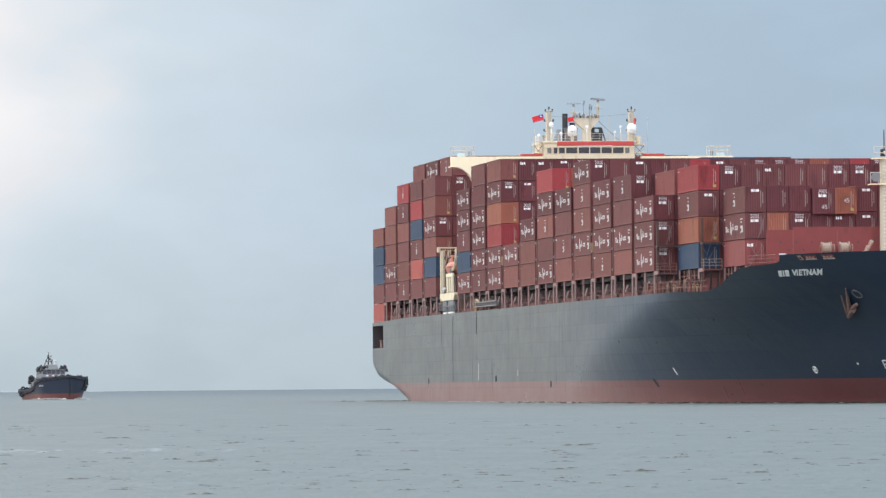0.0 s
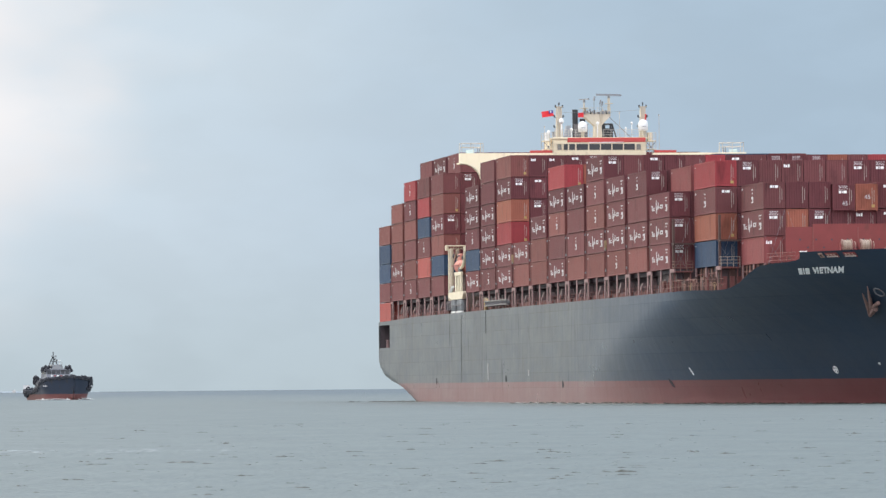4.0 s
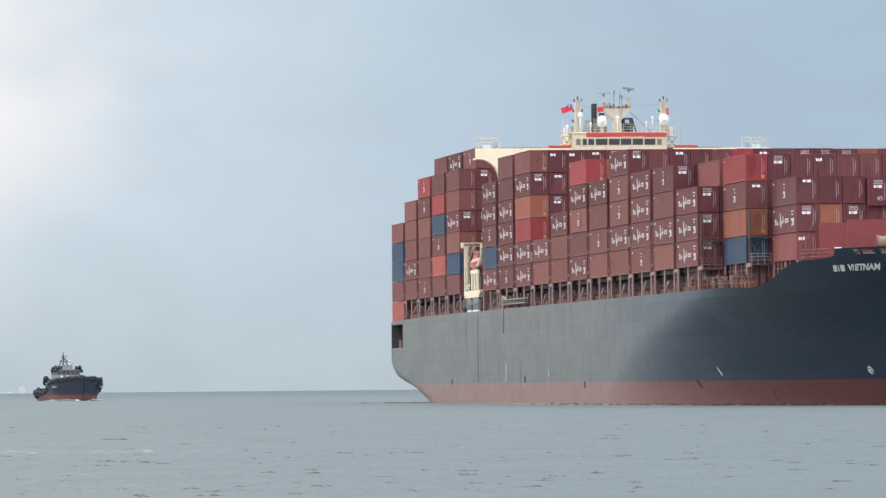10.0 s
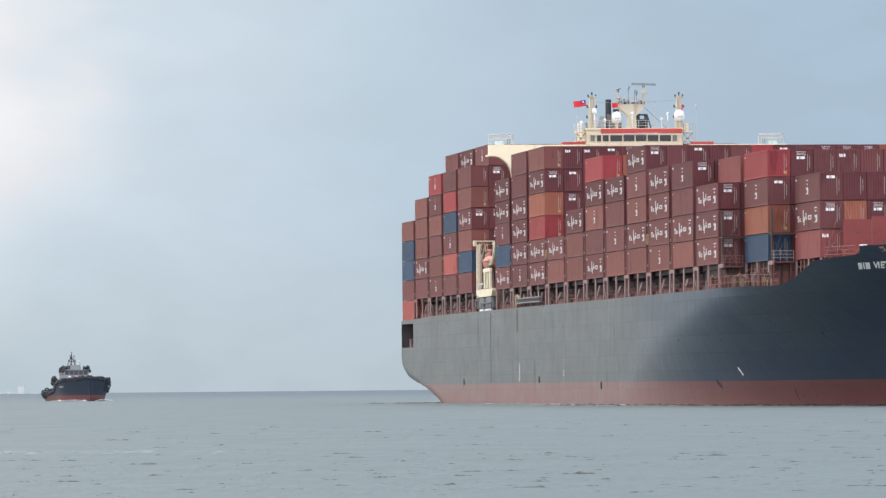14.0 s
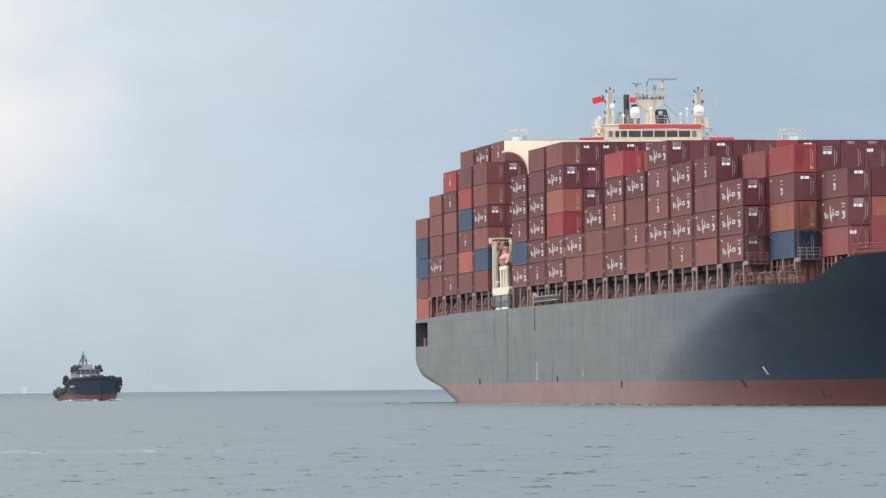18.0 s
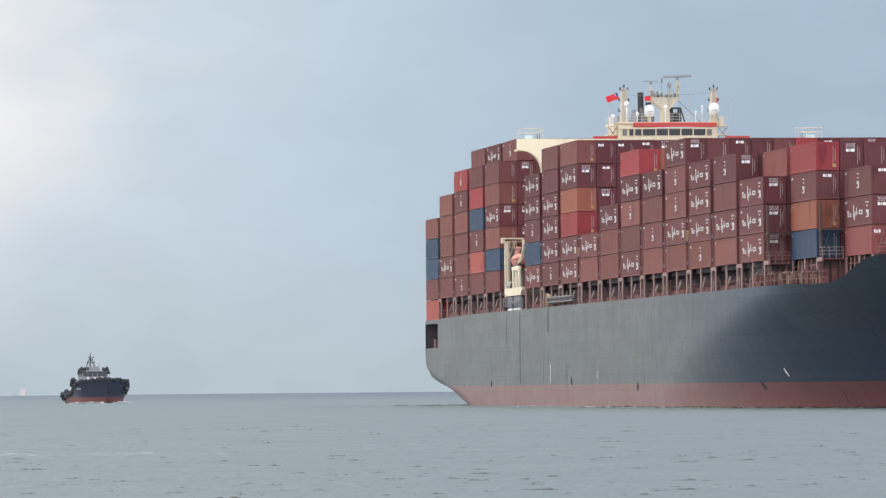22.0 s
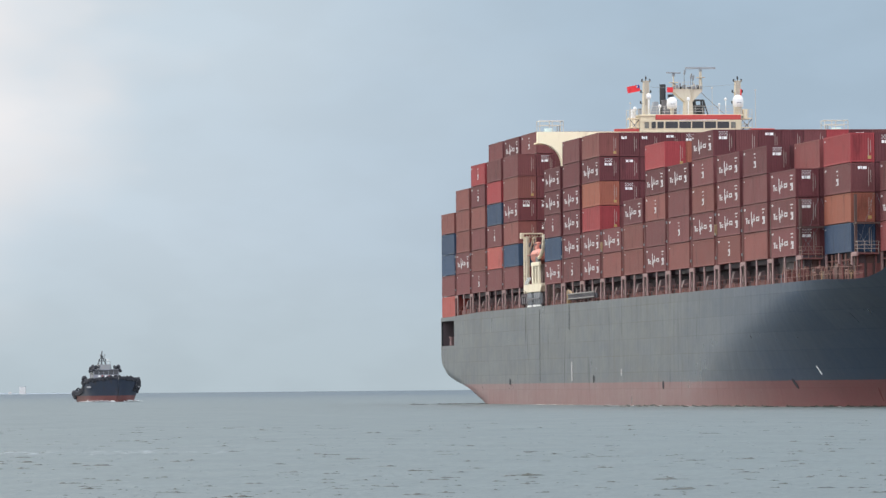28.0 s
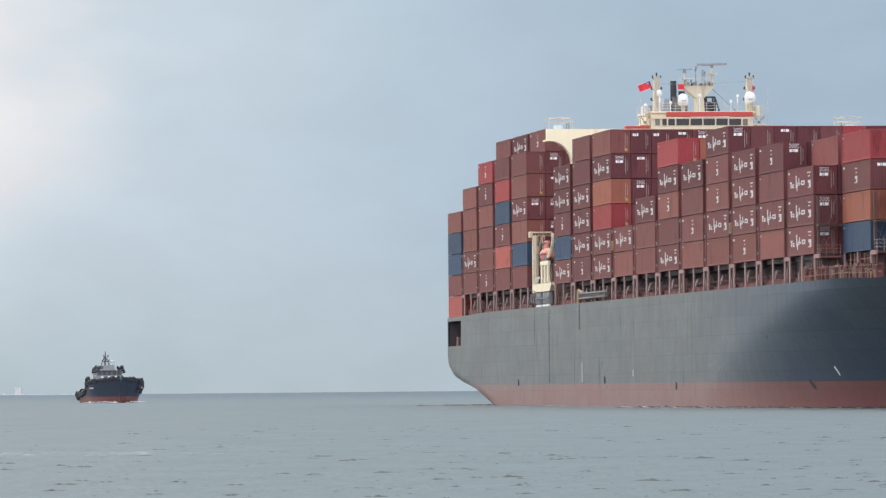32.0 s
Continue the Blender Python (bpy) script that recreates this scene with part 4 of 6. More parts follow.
    for y, top in ((22.6, 39.9), (12.0, 38.0), (28.2, 39.6)):
        bm = B()
        rod(bm, (U - 1.2, y, 34.4), (U - 1.2, y, top), 0.045, 0.03, 6)
        rod(bm, (U - 1.2, y, top), (U - 1.2, y, top + 0.25), 0.1, 0.08, 6)
        part("aerial", bm, RAILGREY, house)
    for a, b in (((U - 2, 14.2, 40.2), (U - 2, 17.6, 40.1)), ((U - 2, 21.4, 40.2), (U - 2, 25.8, 40.5)), ((U - 2, 21.2, 39.6), (U - 1, 24.2, 36.6))):
        bm = B()
        rod(bm, a, b, 0.018 if a[1] != 21.2 else 0.05, None, 4)
        part("stay_wire", bm, GREY, house)
    # searchlights, boxes and cabling crowded on the radar platform
    r = random.Random(17)
    for k in range(15):
        y = 17.75 + 0.25 * k
        h = r.uniform(0.25, 0.75)
        bm = B()
        if k % 3:
            box(bm, U - 2.6, U - 2.2, y - 0.1, y + 0.1, 39.92, 39.92 + h, 0.03)
        else:
            rod(bm, (U - 2.4, y, 39.92), (U - 2.4, y, 39.92 + h), 0.1, 0.13, 8)
        part("equipment_box", bm, (RAILGREY, DULLGREY, MASTCREAM, BLACK)[r.randrange(4)], tower)
    # open lattice platforms either side of the wheelhouse
    for ya, yb in ((11.75, 12.95), (26.15, 27.55)):
        for z in (34.9, 36.05):
            bm = B()
            box(bm, U - 2.6, U - 0.1, ya, yb, z, z + 0.1, 0.02)
            part("side_platform", bm, HOUSECREAM, house)
        bm = B()
        mid = (ya + yb) / 2
        box(bm, U - 1.8, U - 1.0, mid - 0.28, mid + 0.28, 36.15, 37.35, 0.06)
        part("equipment_locker", bm, WHITE if ya < 20 else HOUSECREAM, house)
        bm = B()
        for k in range(4):
            y = ya + (yb - ya) * k / 3
            for x in (U - 2.5, U - 0.2):
                rod(bm, (x, y, 34.45), (x, y, 37.25), 0.04, None, 5)
        for z in (35.4, 36.55, 36.9, 37.25):
            for x in (U - 2.5, U - 0.2):
                rod(bm, (x, ya, z), (x, yb, z), 0.03, None, 5)
        pieces(bm, RAILGREY, house)
        for a, b in ((ya, yb), (yb, ya)):
            bm = B()
            rod(bm, (U - 0.25, a, 34.5), (U - 0.25, b, 36.0), 0.05, None, 5)
            part("lattice_brace", bm, DULLGREY, house)
    # grey casing beside the exhaust pipes, and a dark pipe behind the radar tower
    bm = B()
    prism(bm, [(15.7, 36.4), (16.9, 36.4), (16.8, 38.6), (16.2, 38.6)], "x", U - 8.6, U - 7.4)
    part("exhaust_casing", bm, PALECASING, house)
    bm = B()
    rod(bm, (U - 6.5, 21.2, 36.4), (U - 6.5, 21.2, 39.75), 0.2, None, 10)
    part("vent_pipe", bm, BLACK, house)
    bm = B()
    rod(bm, (U + 0.34, 18.0, 35.86), (U + 0.34, 22.9, 35.9), 0.05, None, 6)
    part("wiper_rail", bm, WHITE, house)
    bm = B()
    rod(bm, (U - 9, 17.65, 33), (U - 9, 17.65, 40.9), 0.4, None, 14)
    part("exhaust_pipe", bm, BLACK, house)
    bm = B()
    rod(bm, (U - 9, 18.7, 33), (U - 9, 18.7, 39.6), 0.4, None, 12)
    part("exhaust_pipe", bm, BLACK, house)
    for y in (14.9, 18.0, 22.0):
        bm = B()
        tall = 38.7 if y == 18.0 else 37.6
        box(bm, U - 8, U - 7, y - 0.7, y + (1.1 if y == 18.0 else 0.5), 36.6, tall, 0.06)
        box(bm, U - 8.1, U - 6.9, y - 0.8, y + (1.2 if y == 18.0 else 0.6), tall, tall + 0.1, 0.03)
        part("vent_box", bm, DULLGREY if y == 18.0 else GREY, house)
    for y in (14.3, 15.13, 16.16, 17.98, 19.63, 21.26, 22.89, 24.6, 25.5):
        bm = B()
        box(bm, U, U + 0.2, y - 0.07, y + 0.07, 34.7, 35.9)
        part("window_post", bm, HOUSECREAM, house)
    for y0, y1 in ((13.6, 14.15), (24.75, 25.35)):
        bm = B()
        box(bm, U + 0.08, U + 0.12, y0, y1, 34.86, 35.64, 0.02)
        part("window", bm, HAZEGLASS, house)
    bm = B()
    box(bm, U - 0.05, U + 0.22, 13.0, 26.1, 35.68, 35.92)
    part("window_header", bm, HOUSECREAM, house)
    bm = B()
    for y in (20.3, 21.3, 22.4):
        rod(bm, (U - 6, y, 36.4), (U - 6, y, 38.75), 0.13, None, 6)
        rod(bm, (U - 7.5, y, 36.4), (U - 7.5, y, 38.75), 0.13, None, 6)
    for z in (37.2, 38.0, 38.7):
        rod(bm, (U - 6, 20.3, z), (U - 6, 22.4, z), 0.12, None, 6)
    rod(bm, (U - 6, 22.4, 38.7), (U - 6, 23.1, 36.4), 0.1, None, 6)
    box(bm, U - 7.4, U - 6.2, 20.4, 22.3, 36.4, 37.9)
    part("funnel_frame", bm, BLACK, house)
    bm = B()
    for z in (36.95, 37.3, 37.65):
        rod(bm, (U + 0.1, 13.2, z), (U + 0.1, 26.1, z), 0.028, None, 5)
    for k in range(14):
        rod(bm, (U + 0.1, 13.2 + 0.99 * k, 36.6), (U + 0.1, 13.2 + 0.99 * k, 37.65), 0.03, None, 5)
    pieces(bm, RAILGREY, house)
    return house


house = build_deckhouse()


def build_scanner(half, tall):
    bm = B()
    prism(bm, [(-0.18, -tall), (0.18, -tall), (0.14, tall), (-0.1, tall)], "y", -half, half)
    rod(bm, (0, 0, -0.45), (0, 0, -tall), 0.2, 0.16, 10)
    return tagged(part("radar_scanner", bm, GREY), "grey rotating radar scanner bar on the bridge mast", "radar")


scanner, small_scanner = build_scanner(1.95, 0.13), build_scanner(1.0, 0.07)


def build_tug():
    tug = tagged(new("tugboat"), "dark blue harbour tug with black tyre fenders and grey wheelhouse", "tugboat")
    L, hw = 26.4, 5.7

    def hb(x, z):
        t = max(0.0, (x - 3.0) / (L / 2 + 0.42 * z - 3.0))
        f = max(0.0, 1 - t ** 3.6)
        a = max(0.0, (-x - 8.0) / 5.0)
        return hw * f * (1 - 0.30 * min(1, a) ** 2) * (0.80 + 0.20 * min(1.0, max(0, z) / 3.2))

    def top(x):
        return lerp_rows(x, [(-13, 2.35), (-10, 2.05), (-1, 2.15), (3.0, 2.6), (6.0, 3.35), (8.5, 4.2), (11, 4.65), (16, 5.05)])

    def run(x, z):
        """The counter is cut away under the stern."""
        return x + (max(0.0, 1.4 - z) * 0.9 if x < -11 else 0.0)

    xs = [-13, -12.2, -11, -8, -5, -3, -1, 1, 2, 3, 4, 5, 5.8, 6.6, 7.4, 8.2, 9, 10.5, 12, 13, 13.6, 14.1, 14.5, 14.9, 15.2]
    for name, mat, lv in (("hull", TUGHULL, lambda x: [1.2, 1.6, 2.0] + [2.0 + (top(x) - 2.0) * k / 3 for k in (1, 2, 3)]), ("boot_top", TUGRED, lambda x: [-1.2, -0.3, 0.4, 1.2])):
        bm = B()
        for s in (-1, 1):
            g = [[bm.verts.new((run(x, z), s * hb(x, z), z)) for z in lv(x)] for x in xs]
            for i in range(len(xs) - 1):
                for j in range(len(g[0]) - 1):
                    f = (g[i][j], g[i + 1][j], g[i + 1][j + 1], g[i][j + 1])
                    bm.faces.new(f if s < 0 else f[::-1])
            if s < 0:
                left = g[0]
            else:
                bm.faces.new([*left, *g[0][::-1]])
        part(name, bm, mat, tug, smooth=True)
    bm = B()
    prev = None
    for x in xs:
        z = top(x) - 0.7
        p = (bm.verts.new((x, -hb(x, z) + 0.02, z)), bm.verts.new((x, hb(x, z) - 0.02, z)))
        if prev:
            bm.faces.new((prev[0], p[0], p[1], prev[1]))
        prev = p
    part("deck", bm, DARKDECK, tug)
    tyres = []
    for big, small in ((0.29, 0.17), (0.35, 0.19), (0.24, 0.16)):
        tyre = bpy.data.meshes.new("tyre_fender")
        bm = torus(B(), Matrix.Identity(4), big, small, 12, 6)
        bm.to_mesh(tyre)
        bm.free()
        tyre.materials.append(RUBBER)
        tyres.append(tyre)
    r = random.Random(3)

    def hang(spot, nrm):
        ob = new("tyre_fender", r.choice(tyres))
        ob.parent = tug
        ob.matrix_local = Matrix.Translation(spot) @ nrm.normalized().to_track_quat("Z", "Y").to_matrix().to_4x4()

    # tyres hung in an untidy row along the rail, doubled at the quarter and in a column at each shoulder
    way, last = [], None
    x = -13.0
    while x < 16.6:
        z = top(x) - 0.3
        p = Vector((x, hb(x, z), z))
        if p.y <= 0.02:
            break
        if last is None or (p - last).length > 0.95:
            way.append(p)
            last = p
        x += 0.01
    for s in (-1, 1):
        for p in way:
            drops = (-0.05, -0.7) if p.x < -6 else (-0.2,) if p.x < 6 else (0.15, -0.5, -1.15, -1.8) if s > 0 and 7.5 < p.x < 11 else (0.08,)
            for dz in drops:
                z = p.z + dz + r.uniform(-0.15, 0.13)
                slope = (hb(p.x + 0.02, z) - hb(p.x - 0.02, z)) / 0.04
                nrm = Vector((-slope + r.uniform(-0.3, 0.3), s, r.uniform(-0.35, 0.35))).normalized()
                hang(Vector((p.x, s * hb(p.x, z), z)) + nrm * r.uniform(0.0, 0.12), nrm)
    for y in [-3.4 + 0.85 * k for k in range(9)]:
        hang(Vector((-13.1, y, 2.2 + r.uniform(-0.2, 0.15))), Vector((-1, r.uniform(-0.2, 0.2), 0.2)))
    # heavy rubber along the bow rail
    for s in (-1, 1):
        bm = B()
        for p, q in zip(way, way[1:]):
            if p.x > 6.4:
                rod(bm, (p.x, s * p.y, p.z + 0.12), (q.x, s * q.y, q.z + 0.12), 0.22, None, 6)
        part("bow_fender", bm, RUBBER, tug)
    for s in (-1, 1):
        bm = B()
        for k in range(5):
            x = 8.9 + 0.3 * k
            box(bm, x, x + 0.2, min(s * hb(x, 3.2), s * (hb(x, 3.2) + 0.1)), max(s * hb(x, 3.2), s * (hb(x, 3.2) + 0.1)), 2.75, 3.05)
        part("bow_marking", bm, DULLMARK, tug)["kind"] = "stuff"
    # long low deckhouse, a narrower upper house on it, and the wheelhouse on top
    bm = B()
    prism(bm, [(-3.3, 1.4), (3.3, 1.4), (3.2, 3.55), (-3.2, 3.55)], "x", -7.5, 3.4)
    part("deckhouse", bm, TUGGREY, tug)
    bm = B()
    box(bm, -7.9, 3.8, -3.45, 3.45, 3.55, 3.67, 0.04)
    part("house_deck", bm, TUGGREY, tug)
    bm = B()
    prism(bm, [(-3.0, 3.67), (3.0, 3.67), (2.9, 4.55), (-2.9, 4.55)], "x", -7.0, 2.2)
    part("upper_house", bm, TUGGREY, tug)
    bm = B()
    prism(bm, [(-2.5, 4.5), (2.5, 4.5), (2.65, 6.35), (-2.65, 6.35)], "x", -4.2, 0.7)
    part("wheelhouse", bm, TUGGREY, tug)
    for k in range(5):
        bm = B()
        box(bm, 0.7, 0.76, -2.4 + 0.98 * k, -1.55 + 0.98 * k, 5.42, 6.2, 0.03)
        part("window", bm, TUGGLASS, tug)
    for k in range(5):
        bm = B()
        box(bm, 0.71, 0.75, -1.65 + 0.68 * k, -1.22 + 0.68 * k, 4.9, 5.25)
        part("house_marking", bm, WHITE if k % 2 == 0 else TUGSIGN, tug)["kind"] = "stuff"
    for s in (-1, 1):
        for k in range(3):
            bm = B()
            y = s * 2.56
            box(bm, -3.6 + 1.4 * k, -2.5 + 1.4 * k, min(y, y + s * 0.08), max(y, y + s * 0.08), 5.42, 6.2)
            part("window", bm, TUGGLASS, tug)
        for k in range(4):
            bm = B()
            y = s * 3.2
            box(bm, -6.6 + 2.4 * k, -5.7 + 2.4 * k, min(y, y + s * 0.1), max(y, y + s * 0.1), 2.2, 3.25)
            part("side_door", bm, TUGGLASS, tug)
        # fenders of bundled rubber at the wheelhouse eaves and the after corners of the house
        for name, lumps in (("roof_fender", ((-3.4, 2.5, 6.4, 0.5), (-2.4, 2.6, 6.6, 0.52), (-1.3, 2.65, 6.7, 0.55), (-0.3, 2.6, 6.85, 0.58), (0.5, 2.5, 6.75, 0.55), (0.9, 2.1, 6.85, 0.48), (0.9, 2.8, 6.35, 0.5), (-0.4, 2.9, 6.3, 0.48), (-1.8, 2.9, 6.2, 0.45), (0.9, 1.6, 6.95, 0.35))),
                            ("house_fender", ((-7.4, 3.2, 4.3, 0.55), (-6.7, 3.35, 4.65, 0.6), (-5.9, 3.4, 4.8, 0.55), (-5.1, 3.4, 4.5, 0.5), (-6.4, 3.5, 3.9, 0.5), (-7.3, 3.3, 3.6, 0.5), (-4.3, 3.4, 4.6, 0.45)))):
            fender = None
            for x, y, z, q in lumps:
                nrm = Vector((r.uniform(-0.5, 0.9), s * r.uniform(0.4, 1.0), r.uniform(-0.3, 0.6))).normalized()
                m = Matrix.Translation((x, s * y, z + r.uniform(-0.08, 0.08))) @ nrm.to_track_quat("Z", "Y").to_matrix().to_4x4()
                bm = torus(B(), m, q * 0.62, q * 0.40, 12, 7)
                fender = part(name if fender is None else "tyre", bm, RUBBER, tug if fender is None else fender, smooth=True)
        bm = B()
        for x in (-4.5, -2.0, 0.5, 2.0, 3.6):
            rod(bm, (x, s * 3.3, 3.67), (x, s * 3.3, 4.6), 0.04, None, 5)
        for z in (4.15, 4.6):
            rod(bm, (-4.5, s * 3.3, z), (3.6, s * 3.3, z), 0.04, None, 5)
        pieces(bm, TUGHULL, tug)
    bm = B()
    box(bm, -4.6, 1.1, -2.8, 2.8, 6.35, 6.48, 0.05)
    part("wheelhouse_roof", bm, TUGGREY, tug)
    bm = B()
    prism(bm, [(-1.3, 6.48), (1.3, 6.48), (1.1, 7.45), (-1.1, 7.45)], "x", -3.4, -0.4)
    part("monkey_island", bm, TUGPALE, tug)
    bm = B()
    for y in (-1.1, 0.0, 1.1):
        rod(bm, (-0.45, y, 7.45), (-0.45, y, 8.0), 0.04, None, 5)
    rod(bm, (-0.45, -1.1, 8.0), (-0.45, 1.1, 8.0), 0.04, None, 5)
    pieces(bm, TUGPALE, tug)
    bm = B()
    rod(bm, (-2.2, -0.45, 7.4), (-2.2, -0.35, 9.95), 0.16, 0.08, 8)
    mast = part("mast", bm, BLACK, tug)
    for a, b, q in (((-2.8, -1.15, 7.4), (-2.2, -0.42, 9.3), 0.09), ((-1.8, 0.4, 7.4), (-2.2, -0.36, 9.0), 0.08), ((-2.2, -1.0, 8.15), (-2.2, 0.35, 8.15), 0.06), ((-2.2, -0.7, 9.1), (-2.2, 0.2, 9.1), 0.06)):
        bm = B()
        rod(bm, a, b, q, None, 6)
        part("mast_stay", bm, BLACK, mast)
    for y, z in ((-0.95, 8.3), (0.35, 8.35), (-0.4, 10.0), (0.15, 9.3), (0.3, 7.75), (-0.65, 9.3), (0.05, 8.7)):
        bm = B()
        rod(bm, (-2.1, y, z - 0.2), (-2.1, y, z + 0.18), 0.16, 0.13, 8)
        part("mast_lamp", bm, GREY if z > 8.5 else BLACK, mast)
    bm = B()
    rod(bm, (-1.4, 0.75, 7.45), (-1.4, 0.75, 8.3), 0.06, None, 6)
    rod(bm, (-1.4, 0.75, 8.3), (-1.4, 0.75, 8.42), 0.42, None, 12)
    part("radar_disc", bm, WHITE, tug)
    for s in (-1, 1):
        bm = B()
        rod(bm, (-6.2, s * 1.7, 3.6), (-6.4, s * 1.7, 5.6), 0.45, 0.4, 12)
        part("funnel", bm, TUGGREY, tug)
    bm = B()
    rod(bm, (7.0, -1.3, 4.2), (7.0, 1.3, 4.2), 0.55, None, 14)
    winch = part("tow_winch", bm, GREY, tug)
    for y in (-1.6, 1.3):
        bm = B()
        box(bm, 6.4, 7.6, y, y + 0.3, 2.2, 4.7)
        part("winch_side", bm, GREY, winch)
    for y in (-0.9, 0.9):
        bm = B()
        rod(bm, (11.2, y, 3.7), (11.2, y, 5.25), 0.2, 0.22, 10)
        rod(bm, (11.2, y - 0.3, 4.95), (11.2, y + 0.3, 4.95), 0.12, None, 8)
        part("towing_bitt", bm, BLACK, tug)
    return tug


tug = build_tug()


# ---- fittings on the ship's side and bow ----
def on_hull(u, w, out=0.03):
    """Place on the starboard hull: along the ship, up the plating, outward."""
    y = MID - half_beam(u, w)
    t = Vector((0.4, (MID - half_beam(u + 0.2, w)) - (MID - half_beam(u - 0.2, w)), 0)).normalized()
    v = Vector((0, (MID - half_beam(u, w + 0.2)) - (MID - half_beam(u, w - 0.2)), 0.4))
    v = (v - t * v.dot(t)).normalized()
    nrm = t.cross(v)
    m = Matrix((t, v, nrm)).transposed().to_4x4()
    return Matrix.Translation(Vector((u, y, w)) + nrm * out) @ m


def hull_mark(name, u, w, wide, tall, mat, lean=0.0, round_=False):
    bm = B()
    if round_:
        r = bmesh.ops.create_cone(bm, cap_ends=True, segments=16, radius1=0.5, radius2=0.5, depth=0.04)
        for v in r["verts"]:
            v.co.x *= wide
            v.co.y *= tall
    else:
        box(bm, -wide / 2, wide / 2, -tall / 2, tall / 2, -0.02, 0.02)
    ob = part(name, bm, mat, ship)
    ob.matrix_local = on_hull(u, w) @ pose(0, 0, 0, 0, 0, lean)
    return ob


def build_hull_marks():
    hull_mark("draught_mark", -131.2, 4.05, 0.5, 2.3, DULLMARK)
    hull_mark("draught_mark", -97.0, 3.8, 0.45, 0.75, DULLMARK)
    for u, w in ((-179.6, 2.9), (-115.8, 3.1), (-70.5, 2.3)):
        hull_mark("overboard_outlet", u, w, 0.9, 0.9, RUBBER, 0, True)
    hull_mark("overboard_outlet", -13.0, 2.35, 1.6, 0.55, RUBBER, -40, True)
    hull_mark("tug_mark", -4.9, 3.65, 0.22, 1.05, MARK, 30)
    hull_mark("overboard_outlet", -22.1, 7.2, 0.12, 0.4, DARKRUN, 20, True)
    hull_mark("overboard_outlet", -5.75, 6.95, 0.15, 0.2, DARKRUN, 0, True)
    # a short dirty run, and a full-height weld seam abaft it
    for u, z0, z1, wide in ((-133, 9.2, 12.2, 0.08), (-155.3, 2.8, 12.0, 0.03)):
        hull_mark("dirt_run", u, (z0 + z1) / 2, wide, z1 - z0, DARKRUN if wide > 0.05 else SEAMGREY)
    # thruster sign and bulb sign, drawn as outlines
    bm = B()
    torus(bm, Matrix.Identity(4), 0.42, 0.05, 18, 4)
    box(bm, -0.42, 0.42, -0.04, 0.04, -0.02, 0.02)
    box(bm, -0.04, 0.04, -0.42, 0.42, -0.02, 0.02)
    part("thruster_sign", bm, MARK, ship).matrix_local = on_hull(30.75, 3.6)
    bm = B()
    box(bm, -0.45, -0.35, -0.5, 0.5, -0.02, 0.02)
    box(bm, -0.35, 0.4, 0.4, 0.5, -0.02, 0.02)
    box(bm, -0.35, 0.4, -0.05, 0.05, -0.02, 0.02)
    part("bulb_sign", bm, MARK, ship).matrix_local = on_hull(44.8, 4.1)
    hull_mark("bow_mark", 39.76, 4.19, 0.3, 0.25, MARK)
    # name: the maker's word as bars, the country's name in letters
    rake = Matrix(((1, 0.85, 0, 0), (0, 1, 0, 0), (0, 0, 1, 0), (0, 0, 0, 1)))
    for x0, x1 in ((0.0, 0.68), (0.92, 1.12), (1.36, 2.15)):
        bm = B()
        box(bm, x0, x1, 0, 1.0, -0.02, 0.02)
        bmesh.ops.transform(bm, matrix=rake @ Matrix.Diagonal((0.85, 1, 1, 1)), verts=bm.verts)
        part("name_bar", bm, NAMEWHITE, ship).matrix_local = on_hull(42.8, 13.54, 0.05)
    for k, ch in enumerate("VIETNAM"):
        cu = bpy.data.curves.new("letter", "FONT")
        cu.body, cu.size, cu.extrude, cu.align_x, cu.offset = ch, 1.4, 0.02, "CENTER", 0.045
        tx = new("letter_curve", cu)
        me = bpy.data.meshes.new_from_object(tx.evaluated_get(bpy.context.evaluated_depsgraph_get()))
        bpy.data.objects.remove(tx)
        me.materials.clear()
        me.materials.append(NAMEWHITE)
        me.transform(rake @ Matrix.Diagonal((0.80, 1, 1, 1)))
        ob = new("letter", me)
        ob.parent = ship
        u = 45.4 + 3.77 * (0.05, 0.15, 0.27, 0.42, 0.58, 0.76, 0.95)[k]
        ob.matrix_local = on_hull(u - 0.3, 13.60, 0.05)


SEAMGREY = material("grey_dirty_run", (0.075, 0.078, 0.08), 0.38, vary=0.3, size=0.8)
DARKRUN = material("dirty_run", (0.03, 0.034, 0.042), 0.7, vary=0.3, size=1.0)
WORNSTEEL = material("worn_fairlead_steel", (0.34, 0.22, 0.18), 0.7, vary=0.3, size=0.5, stain=(0.16, 0.08, 0.06))
RUST = material("rusty_anchor_steel", (0.24, 0.145, 0.125), 0.75, vary=0.3, size=0.8, stain=(0.18, 0.09, 0.06))
build_hull_marks()


